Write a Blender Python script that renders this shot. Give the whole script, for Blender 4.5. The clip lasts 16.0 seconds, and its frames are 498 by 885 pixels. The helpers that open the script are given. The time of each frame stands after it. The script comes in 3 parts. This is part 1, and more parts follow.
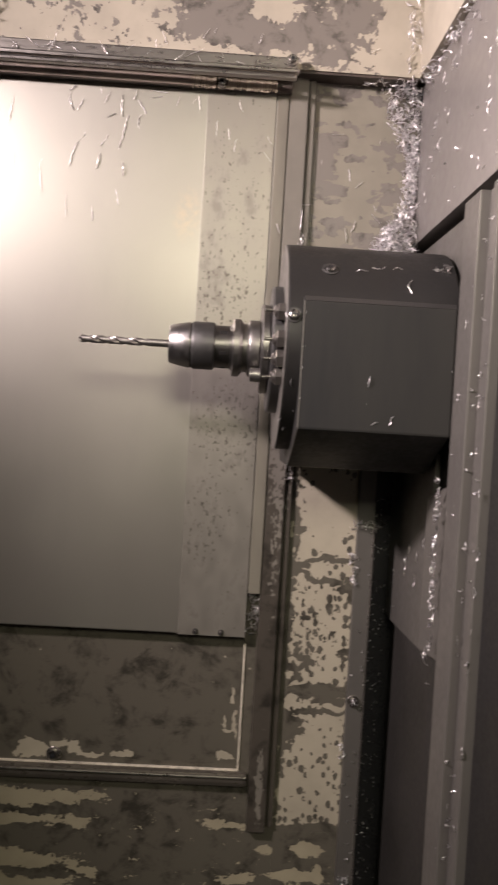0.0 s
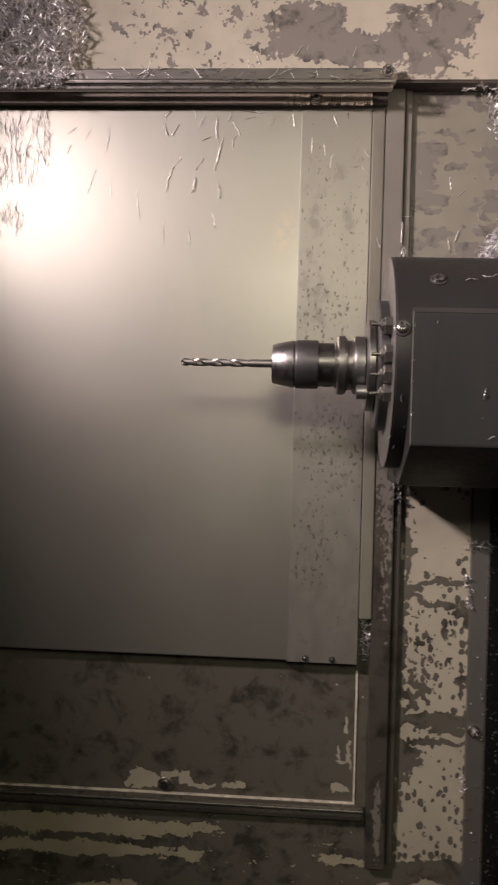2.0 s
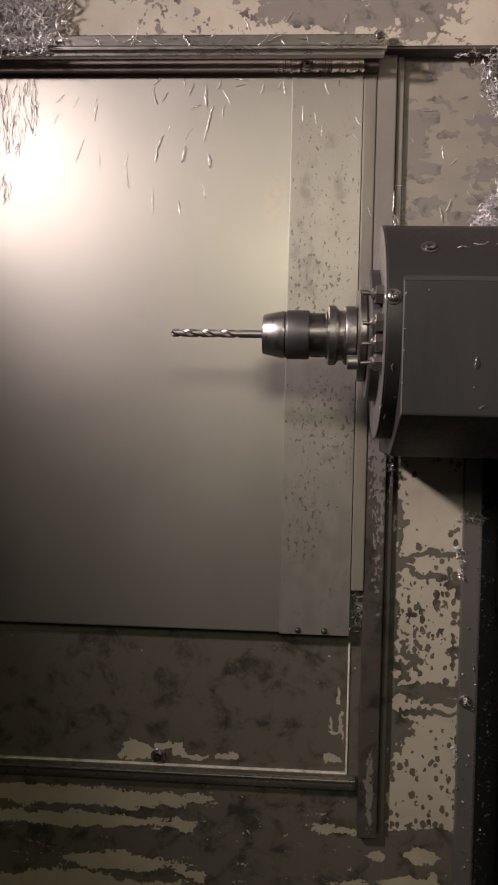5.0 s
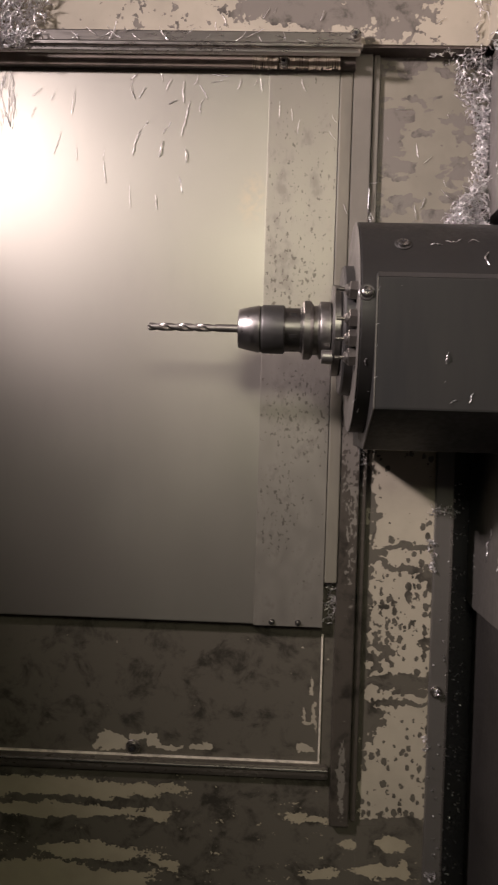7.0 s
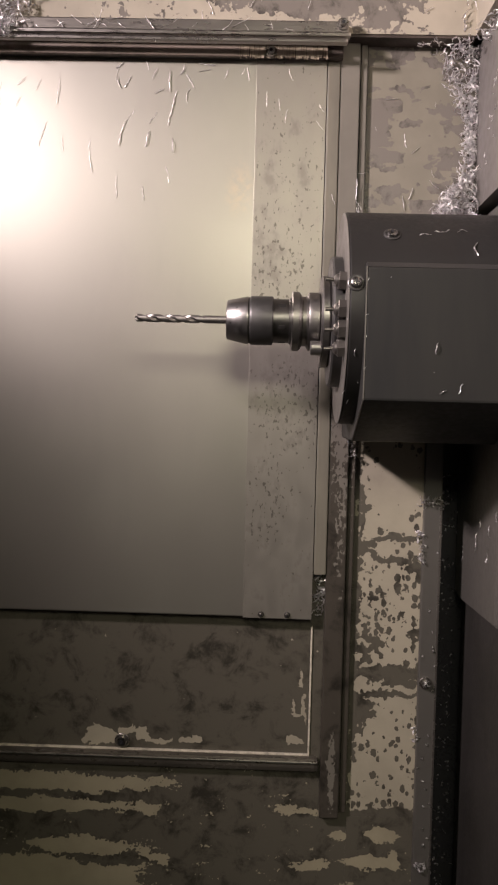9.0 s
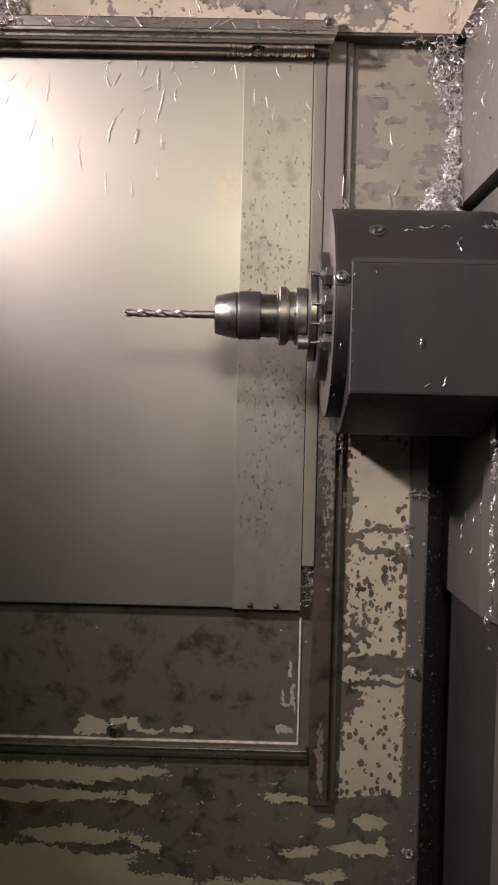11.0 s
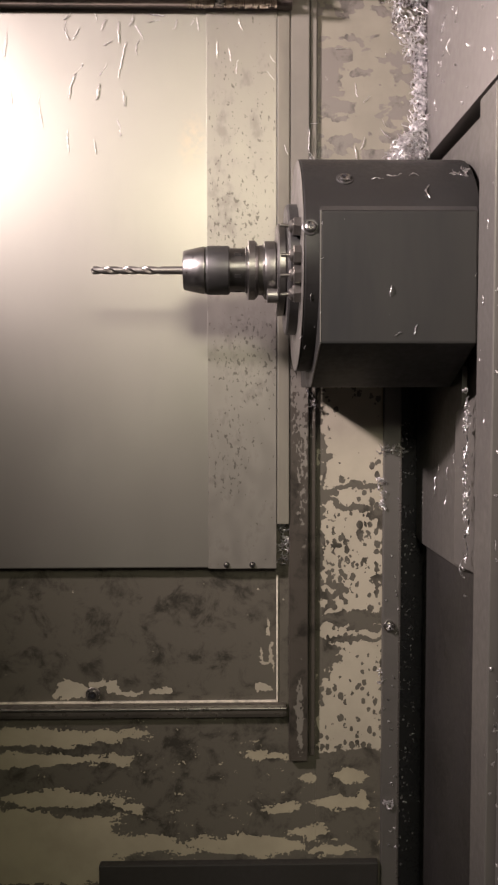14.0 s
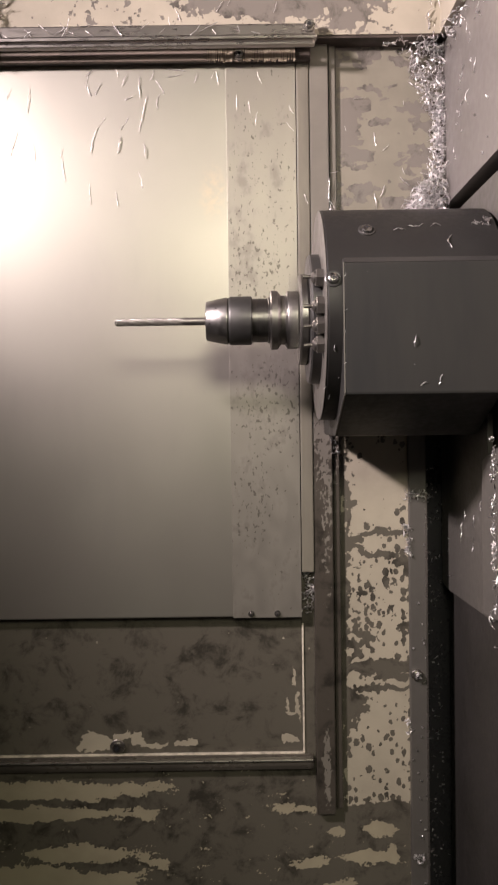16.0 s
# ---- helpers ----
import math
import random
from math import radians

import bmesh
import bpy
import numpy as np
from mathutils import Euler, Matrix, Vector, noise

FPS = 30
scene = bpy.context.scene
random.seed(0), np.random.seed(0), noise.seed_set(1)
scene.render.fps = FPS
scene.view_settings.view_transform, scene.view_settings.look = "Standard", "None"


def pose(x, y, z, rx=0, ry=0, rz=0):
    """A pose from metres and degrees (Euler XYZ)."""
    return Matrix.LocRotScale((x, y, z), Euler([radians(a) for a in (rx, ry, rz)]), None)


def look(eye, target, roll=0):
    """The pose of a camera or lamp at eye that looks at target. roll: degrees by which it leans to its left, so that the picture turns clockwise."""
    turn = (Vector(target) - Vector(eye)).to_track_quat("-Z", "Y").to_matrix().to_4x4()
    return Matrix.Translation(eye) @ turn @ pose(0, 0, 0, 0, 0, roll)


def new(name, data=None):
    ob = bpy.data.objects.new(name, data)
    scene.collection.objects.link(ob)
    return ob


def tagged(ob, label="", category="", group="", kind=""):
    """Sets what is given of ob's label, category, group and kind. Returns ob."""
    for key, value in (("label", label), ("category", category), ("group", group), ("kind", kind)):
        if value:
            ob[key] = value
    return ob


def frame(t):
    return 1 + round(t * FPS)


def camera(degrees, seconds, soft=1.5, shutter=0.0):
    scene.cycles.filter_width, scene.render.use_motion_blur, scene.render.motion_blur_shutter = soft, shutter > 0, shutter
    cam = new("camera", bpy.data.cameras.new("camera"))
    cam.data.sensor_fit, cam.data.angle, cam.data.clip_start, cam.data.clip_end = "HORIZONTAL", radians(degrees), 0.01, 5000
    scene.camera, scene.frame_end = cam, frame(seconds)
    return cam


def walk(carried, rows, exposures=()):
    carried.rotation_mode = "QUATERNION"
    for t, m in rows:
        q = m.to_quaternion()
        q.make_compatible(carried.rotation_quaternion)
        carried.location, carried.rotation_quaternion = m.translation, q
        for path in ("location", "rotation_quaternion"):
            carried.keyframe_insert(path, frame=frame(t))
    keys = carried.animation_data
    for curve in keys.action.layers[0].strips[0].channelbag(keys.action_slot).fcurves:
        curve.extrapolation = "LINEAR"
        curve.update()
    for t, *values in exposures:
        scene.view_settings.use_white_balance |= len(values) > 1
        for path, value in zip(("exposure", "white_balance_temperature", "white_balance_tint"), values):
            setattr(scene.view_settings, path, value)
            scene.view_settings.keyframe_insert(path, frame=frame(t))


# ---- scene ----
cam = camera(31.9, 16.0, soft=2.1, shutter=1.4)
# time, eye, target, lean
PATH = [
    (0, (-0.014, -0.024, 1.274), (0.051, 1.975, 1.226), 3.4),
    (0.5, (-0.016, -0.023, 1.275), (-0.002, 1.976, 1.222), 3.1),
    (1, (-0.021, -0.013, 1.272), (-0.059, 1.987, 1.235), 3.0),
    (1.5, (-0.03, -0.004, 1.269), (-0.124, 1.994, 1.243), 2.4),
    (2, (-0.034, 0.0, 1.269), (-0.174, 1.996, 1.268), 1.6),
    (2.5, (-0.029, 0.007, 1.265), (-0.188, 2.001, 1.264), 1.6),
    (3, (-0.028, 0.008, 1.265), (-0.185, 2.001, 1.24), 1.5),
    (3.5, (-0.029, 0.006, 1.259), (-0.188, 2.0, 1.218), 1.4),
    (4, (-0.029, 0.015, 1.259), (-0.189, 2.008, 1.206), 1.6),
    (4.5, (-0.029, 0.01, 1.26), (-0.173, 2.004, 1.213), 1.5),
    (7, (-0.025, -0.005, 1.257), (-0.103, 1.992, 1.202), 1.7),
    (7.5, (-0.028, -0.009, 1.26), (-0.084, 1.99, 1.202), 1.8),
    (8, (-0.029, 0.0, 1.258), (-0.078, 1.998, 1.197), 1.6),
    (10.3, (-0.026, -0.008, 1.251), (-0.06, 1.99, 1.169), 1.4),
    (10.5, (-0.022, -0.012, 1.25), (-0.048, 1.986, 1.167), 1.3),
    (11, (-0.026, -0.015, 1.252), (-0.049, 1.984, 1.175), 1.3),
    (11.5, (-0.028, -0.014, 1.251), (-0.059, 1.984, 1.174), 1.3),
    (12, (-0.019, -0.012, 1.244), (-0.038, 1.986, 1.163), 1.1),
    (12.5, (-0.017, -0.01, 1.244), (-0.021, 1.988, 1.149), 0.9),
    (13, (-0.013, -0.011, 1.243), (-0.001, 1.987, 1.144), 0.8),
    (13.5, (-0.022, -0.015, 1.233), (0.006, 1.982, 1.124), 0.6),
    (14, (-0.025, -0.011, 1.226), (0.014, 1.985, 1.102), -0.1),
    (14.5, (-0.03, -0.011, 1.224), (0.015, 1.985, 1.104), -1.0),
    (15, (-0.032, -0.01, 1.235), (0.001, 1.988, 1.15), -1.1),
    (15.5, (-0.035, -0.005, 1.247), (-0.019, 1.994, 1.204), -0.7),
    (16, (-0.033, -0.006, 1.246), (-0.032, 1.994, 1.195), -0.8),
]
# the camera darkens and brightens its picture a little on the way
STOPS = [(0.0, 0.0), (1.0, -0.14), (1.5, -0.3), (2.5, -0.47), (4.5, -0.5), (7.5, -0.35), (11.0, -0.17), (12.0, -0.12), (12.5, 0.10), (13.5, 0.20), (14.5, 0.21), (16.0, 0.14)]
walk(cam, [(t, look(eye, target, roll)) for t, eye, target, roll in PATH], STOPS)

# ---- light: one long work lamp high on the operator's side, and the dim workshop behind the open door
world = bpy.data.worlds.new("workshop_air")
scene.world = world
world.use_nodes = True
world.node_tree.nodes["Background"].inputs["Color"].default_value = (1.0, 0.84, 0.72, 1)
world.node_tree.nodes["Background"].inputs["Strength"].default_value = 0.045


def area_lamp(name, eye, target, sx, sy, watts, colour, spread=180):
    data = bpy.data.lights.new(name, "AREA")
    data.shape, data.size, data.size_y, data.energy, data.color, data.spread = "RECTANGLE", sx, sy, watts, colour, radians(spread)
    ob = new(name, data)
    ob.matrix_world = look(eye, target)
    return ob


area_lamp("work_lamp", (-0.82, 0.30, 1.84), (0.30, 0.68, 1.535), 0.14, 0.09, 11.4, (1.0, 0.832, 0.846), 96)
# the lit workshop seen through the open door behind the camera
area_lamp("open_door_light", (-0.20, -1.30, 2.16), (-0.10, 1.08, 1.40), 1.35, 0.45, 29.0, (1.0, 0.93, 0.71))

# ---- materials
WALL, WALL_R, PANEL, UPPER = 1.13, 1.103, 1.090, 1.073
AX_Y, AX_Z = 0.965, 1.3565


class Nodes:
    """A short hand for building one node material."""

    def __init__(self, name):
        self.mat = bpy.data.materials.new(name)
        self.mat.use_nodes = True
        self.tree = self.mat.node_tree
        self.bsdf = self.tree.nodes["Principled BSDF"]
        self.pos = self.add("ShaderNodeNewGeometry").outputs["Position"]

    def add(self, kind, **props):
        node = self.tree.nodes.new(kind)
        for key, value in props.items():
            setattr(node, key, value)
        return node

    def feed(self, socket, value):
        if isinstance(value, (int, float, tuple)):
            socket.default_value = value
        else:
            self.tree.links.new(value, socket)

    def math(self, op, a, b=0.0, c=0.0):
        node = self.add("ShaderNodeMath", operation=op)
        for socket, value in zip(node.inputs, (a, b, c)):
            self.feed(socket, value)
        return node.outputs[0]

    def vec(self, op, a, b=(0, 0, 0)):
        node = self.add("ShaderNodeVectorMath", operation=op)
        self.feed(node.inputs[0], a)
        self.feed(node.inputs[1], b)
        return node.outputs["Value"] if op == "LENGTH" else node.outputs["Vector"]

    def scaled(self, stretch, at=None):
        return self.vec("MULTIPLY", at or self.pos, stretch)

    def noise(self, scale, detail=3.0, rough=0.5, at=None, distort=0.0, colour=False):
        node = self.add("ShaderNodeTexNoise")
        self.feed(node.inputs["Vector"], at or self.pos)
        node.inputs["Scale"].default_value = scale
        node.inputs["Detail"].default_value = detail
        node.inputs["Roughness"].default_value = rough
        node.inputs["Distortion"].default_value = distort
        return node.outputs["Color" if colour else "Fac"]

    def ramp(self, value, lo, hi, a=0.0, b=1.0, smooth=True):
        node = self.add("ShaderNodeMapRange", interpolation_type="SMOOTHSTEP" if smooth else "LINEAR")
        for socket, v in zip(node.inputs, (value, lo, hi, a, b)):
            self.feed(socket, v)
        return node.outputs[0]

    def mix(self, fac, a, b):
        node = self.add("ShaderNodeMix", data_type="RGBA")
        self.feed(node.inputs[0], fac)
        self.feed(node.inputs[6], a if not isinstance(a, tuple) else (*a, 1))
        self.feed(node.inputs[7], b if not isinstance(b, tuple) else (*b, 1))
        return node.outputs[2]

    def wobble(self, scale, amount, at=None):
        """The position, shifted by noise, for uneven outlines."""
        shift = self.vec("SUBTRACT", self.noise(scale, 3.0, 0.6, at=at, colour=True), (0.5, 0.5, 0.5))
        return self.vec("ADD", at or self.pos, self.vec("MULTIPLY", shift, (amount, amount, amount)))

    def patch(self, at, x, z, w, h, amount, soft=0.35, square=False):
        """amount inside a patch round (x, z) of half sizes w, h, fading to nothing."""
        v = self.vec("MULTIPLY", self.vec("SUBTRACT", at, (x, 0, z)), (1 / w, 0, 1 / h))
        if square:
            parts = self.add("ShaderNodeSeparateXYZ")
            self.feed(parts.inputs[0], self.vec("ABSOLUTE", v))
            d = self.math("MAXIMUM", parts.outputs[0], parts.outputs[2])
        else:
            d = self.vec("LENGTH", v)
        return self.ramp(d, 1 - soft, 1 + soft, amount, 0.0)

    def total(self, *values):
        out = values[0]
        for v in values[1:]:
            out = self.math("ADD", out, v)
        return out

    def bump(self, height, strength, distance=0.001):
        node = self.add("ShaderNodeBump")
        node.inputs["Strength"].default_value = strength
        node.inputs["Distance"].default_value = distance
        self.feed(node.inputs["Height"], height)
        self.tree.links.new(node.outputs[0], self.bsdf.inputs["Normal"])

    def done(self, colour, rough, metal=0.0, coat=0.0):
        self.feed(self.bsdf.inputs["Base Color"], colour if not isinstance(colour, tuple) else (*colour, 1))
        self.feed(self.bsdf.inputs["Roughness"], rough)
        self.feed(self.bsdf.inputs["Metallic"], metal)
        self.feed(self.bsdf.inputs["Coat Weight"], coat)
        return self.mat


def metal_material(name, colour, rough, metal=1.0, grime=(0.06, 0.055, 0.05), dirt=0.35, scale=60.0, stretch=(1, 1, 1), bump=0.15):
    """Bare or oiled metal with smears at two scales."""
    n = Nodes(name)
    at = n.scaled(stretch)
    smear, fine = n.noise(scale * 0.25, 4.0, 0.6, at=at), n.noise(scale * 4, 3.0, 0.6, at=at)
    fac = n.math("MULTIPLY", n.ramp(smear, 0.42, 0.75), dirt)
    n.bump(fine, bump, 0.0005)
    return n.done(n.mix(fac, colour, grime), n.ramp(n.math("ADD", smear, n.math("MULTIPLY", fine, 0.5)), 0.4, 1.1, rough * 0.75, rough * 1.4), metal)


BEIGE, DRIED = (0.44, 0.402, 0.31), (0.111, 0.102, 0.081)


def stained_paint(name, base_amount, patches, grain=55.0, stretch=(1, 1, 1), dried=DRIED, speck=0.5, paint=BEIGE, detail=2.5, drops=0.0):
    """Beige machine paint under dried coolant; patches (x, z, half width, half height, amount; a width below nothing: square) raise or lower the film's cover."""
    n = Nodes(name)
    at = n.wobble(170.0, 0.009, n.wobble(40.0, 0.022))
    cover = n.math("SUBTRACT", n.noise(grain, detail, 0.5, at=n.scaled(stretch), distort=0.25), 0.5)
    cover = n.math("ADD", n.math("MULTIPLY", cover, 2.2), base_amount)
    if drops:
        cell = n.add("ShaderNodeTexVoronoi")
        n.feed(cell.inputs["Vector"], n.vec("MULTIPLY", n.wobble(120.0, 0.006), (1.15, 1.0, 0.85)))
        cell.inputs["Scale"].default_value = 112.0
        chance = n.add("ShaderNodeSeparateColor")
        n.feed(chance.inputs[0], cell.outputs["Color"])
        reach = n.math("SUBTRACT", n.math("MULTIPLY", chance.outputs[0], 0.72), 0.11)
        cover = n.math("ADD", cover, n.ramp(n.math("SUBTRACT", cell.outputs["Distance"], reach), -0.10, 0.04, drops, 0.0))
    for x, z, w, h, amount in patches:
        cover = n.math("ADD", cover, n.patch(at, x, z, abs(w), h, amount, 0.3 if h < 0.0065 or w < 0 else 0.6, w < 0))
    cover = n.math("ADD", cover, n.math("MULTIPLY", n.math("SUBTRACT", n.noise(grain * 4, 2.0, 0.5), 0.5), speck))
    film = n.ramp(cover, -0.03, 0.05)
    tone = n.noise(14.0, 4.0, 0.6)
    fine = n.noise(300.0, 2.0, 0.5)
    bright = n.mix(n.ramp(tone, 0.35, 0.7), paint, tuple(c * 0.84 for c in paint))
    thick = n.noise(27.0, 6.0, 0.70, distort=0.35)
    dark = n.mix(n.ramp(thick, 0.47, 0.68), tuple(c * 1.06 for c in dried), tuple(c * 0.38 for c in dried))
    n.bump(n.math("ADD", n.math("MULTIPLY", film, 0.6), n.math("MULTIPLY", fine, 0.25)), 0.35, 0.0008)
    return n.done(n.mix(film, bright, dark), n.ramp(n.math("ADD", film, n.math("MULTIPLY", thick, 0.4)), 0.0, 1.2, 0.5, 0.33))


def brushed_material():
    """Brushed stainless sheet, slightly clouded, with reflected door light painted in as one golden patch."""
    n = Nodes("brushed_stainless")
    streak = n.noise(260.0, 3.0, 0.6, at=n.scaled((0.02, 1, 1)))
    cloud, hue = n.noise(5.0, 3.0, 0.5), n.noise(3.2, 2.0, 0.5)
    n.bump(streak, 0.04, 0.0003)
    steel = n.mix(n.ramp(cloud, 0.3, 0.7), (0.50, 0.474, 0.430), (0.45, 0.427, 0.384))
    steel = n.mix(n.ramp(hue, 0.35, 0.65, 0.0, 0.6), steel, (0.47, 0.463, 0.40))
    wipe = n.noise(9.0, 4.0, 0.6, at=n.scaled((1, 1, 0.35)))
    steel = n.mix(n.ramp(wipe, 0.5, 0.75, 0.0, 0.35), steel, (0.39, 0.372, 0.342))
    # warm reflection of the door light, put into the colour as a patch
    door_glow = n.patch(n.wobble(70.0, 0.02), -0.073, 1.532, 0.014, 0.026, 0.45, 0.7)
    door_glow = n.math("MULTIPLY", door_glow, n.ramp(n.noise(120.0, 3.0, 0.6), 0.35, 0.65))
    return n.done(n.mix(door_glow, steel, (0.60, 0.50, 0.37)), n.ramp(n.math("ADD", cloud, n.math("MULTIPLY", wipe, 0.4)), 0.5, 0.95, 0.37, 0.43), 0.92)


def strip_material():
    """The dull overlapping sheet with rust-brown specks."""
    n = Nodes("speckled_sheet")
    cloud = n.noise(60.0, 3.0, 0.6, at=n.scaled((1, 1, 0.6)))
    at = n.wobble(60.0, 0.02)
    where = n.total(n.patch(at, 0.0, 1.265, 0.05, 0.060, 0.10), n.patch(at, -0.03, 1.14, 0.03, 0.06, 0.09),
                    n.patch(at, -0.01, 1.52, 0.05, 0.12, 0.055), n.patch(at, -0.025, 1.42, 0.04, 0.06, 0.06), -0.03)
    dots = n.ramp(n.math("ADD", n.noise(170.0, 3.0, 0.55, at=n.scaled((1.2, 1, 0.8)), distort=0.2), where), 0.630, 0.700)
    smudge = n.ramp(n.math("ADD", cloud, where), 0.55, 0.75, 0.0, 0.28)
    fac = n.math("MAXIMUM", n.math("MULTIPLY", dots, 0.72), smudge)
    return n.done(n.mix(fac, (0.362, 0.340, 0.302), (0.10, 0.090, 0.077)), n.ramp(cloud, 0.3, 0.7, 0.38, 0.46), 0.74)


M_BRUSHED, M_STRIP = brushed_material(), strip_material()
M_DARK = metal_material("blackened_cover", (0.0350, 0.0345, 0.0320), 0.46, 0.12, (0.022, 0.023, 0.023), 0.8, 40.0, (1, 1, 0.22))
M_DARK.node_tree.nodes["Principled BSDF"].inputs["Specular IOR Level"].default_value = 0.2
M_HOOD = metal_material("dull_black_hood", (0.024, 0.023, 0.022), 0.42, 0.3, (0.02, 0.02, 0.02), 0.5, 60.0)
M_STEEL = metal_material("ground_steel", (0.43, 0.415, 0.40), 0.32, 1.0, (0.24, 0.23, 0.22), 0.35, 50.0)
M_NUT = metal_material("satin_dark_steel", (0.105, 0.103, 0.10), 0.42, 0.8, (0.08, 0.08, 0.08), 0.2, 60.0, (1, 1, 1), 0.04)
M_COLLAR = metal_material("worn_collar_steel", (0.185, 0.178, 0.172), 0.34, 1.0, (0.12, 0.115, 0.11), 0.4, 60.0, (1, 1, 1), 0.05)
M_FLANGE = metal_material("used_flange_steel", (0.30, 0.288, 0.275), 0.34, 1.0, (0.14, 0.13, 0.12), 0.45, 60.0)
M_NOZZLE = metal_material("dull_bronze_hex", (0.24, 0.225, 0.21), 0.32, 0.9, (0.05, 0.047, 0.04), 0.5, 200.0)
M_DRILL = metal_material("drill_steel", (0.38, 0.36, 0.34), 0.42, 1.0, (0.16, 0.14, 0.12), 0.4, 200.0)
M_SHEET = metal_material("grey_guard_sheet", (0.150, 0.143, 0.129), 0.40, 0.4, (0.095, 0.089, 0.083), 0.5, 30.0)
M_GUARD = metal_material("pale_guard_sheet", (0.222, 0.208, 0.193), 0.42, 0.35, (0.15, 0.14, 0.13), 0.45, 22.0)
M_TRIM = metal_material("khaki_trim", (0.225, 0.212, 0.168), 0.45, 0.2, (0.10, 0.09, 0.075), 0.6, 50.0, (1, 1, 0.3))
M_RUBBER = metal_material("wet_black_rubber", (0.030, 0.030, 0.034), 0.27, 0.0, (0.03, 0.03, 0.03), 0.5, 90.0)
M_SHADOWY = metal_material("unseen_wall_dark", (0.075, 0.067, 0.062), 0.5, 0.1, (0.04, 0.036, 0.034), 0.6, 30.0)
# near black: shade behind the column cover is put into this colour
M_INNER = metal_material("darkened_inner_sheet", (0.030, 0.028, 0.0245), 0.55, 0.1, (0.028, 0.025, 0.023), 0.6, 30.0)
M_CHIP = metal_material("bright_swarf", (0.92, 0.90, 0.905), 0.37, 1.0, (0.30, 0.28, 0.28), 0.5, 300.0)
M_RAIL = metal_material("oiled_rail", (0.40, 0.375, 0.345), 0.28, 0.9, (0.08, 0.072, 0.06), 0.6, 60.0, (0.25, 1, 1))
M_BRISTLE = metal_material("oily_bristle", (0.44, 0.37, 0.285), 0.45, 0.1, (0.05, 0.04, 0.03), 0.5, 160.0, (1, 1, 0.1))
# black of the oily rail web, also used as shade under the upper wall
M_OILY_AND_SHADE = metal_material("oil_black_and_shade", (0.075, 0.059, 0.050), 0.42, 0.1, (0.025, 0.02, 0.017), 0.6, 90.0, (1, 1, 0.2))
M_WIPER = metal_material("oily_wiper", (0.23, 0.185, 0.155), 0.42, 0.1, (0.025, 0.02, 0.017), 0.6, 90.0, (1, 1, 0.2))
M_LIP = metal_material("polished_rail_lip", (0.60, 0.565, 0.53), 0.27, 1.0, (0.10, 0.09, 0.08), 0.5, 60.0, (0.25, 1, 1))
M_BAR = metal_material("oil_black_bar", (0.19, 0.172, 0.145), 0.26, 0.6, (0.04, 0.035, 0.03), 0.7, 60.0, (0.3, 1, 1))
# cream sealant; the same pale colour also paints a lit metal edge
M_SEAL_AND_GLINT = metal_material("cream_seal_and_glint", (0.80, 0.74, 0.61), 0.24, 0.0, (0.14, 0.12, 0.10), 0.9, 240.0)
M_BOLT = metal_material("oiled_bolt_steel", (0.30, 0.29, 0.28), 0.28, 1.0, (0.06, 0.06, 0.055), 0.5, 300.0)

M_TRIM_DIRTY = stained_paint("dirty_trim", 0.56, [(0.068, 1.511, 0.06, 0.28, -1.4), (0.061, 0.802, 0.005, 0.05, -0.85), (0.064, 1.102, 0.006, 0.11, -0.42), (0.058, 0.96, 0.012, 0.06, 0.35)], 260.0, (1, 1, 0.55), dried=(0.066, 0.058, 0.047), paint=(0.20, 0.186, 0.155))
M_WALL_TOP = stained_paint("paint_above_rail", -0.42, [
    (-0.034, 1.774, 0.06, 0.030, 0.9), (0.002, 1.754, 0.05, 0.02, 0.8), (0.094, 1.769, 0.055, 0.05, 0.75), (0.192, 1.759, 0.03, 0.05, -0.3), (-0.162, 1.779, 0.14, 0.05, 0.20),
    (0.022, 1.785, 0.025, 0.02, -0.6), (0.135, 1.795, 0.02, 0.02, 0.5)], 75.0, dried=(0.195, 0.178, 0.155), paint=(0.45, 0.41, 0.325))
# same beige paint, toned darker here than on the wall below
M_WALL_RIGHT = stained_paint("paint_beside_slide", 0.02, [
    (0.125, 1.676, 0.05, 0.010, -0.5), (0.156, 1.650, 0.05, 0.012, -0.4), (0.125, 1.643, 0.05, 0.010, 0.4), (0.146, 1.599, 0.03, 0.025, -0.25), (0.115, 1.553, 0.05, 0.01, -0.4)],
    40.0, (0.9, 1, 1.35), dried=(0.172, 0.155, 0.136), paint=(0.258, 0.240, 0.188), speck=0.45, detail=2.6)
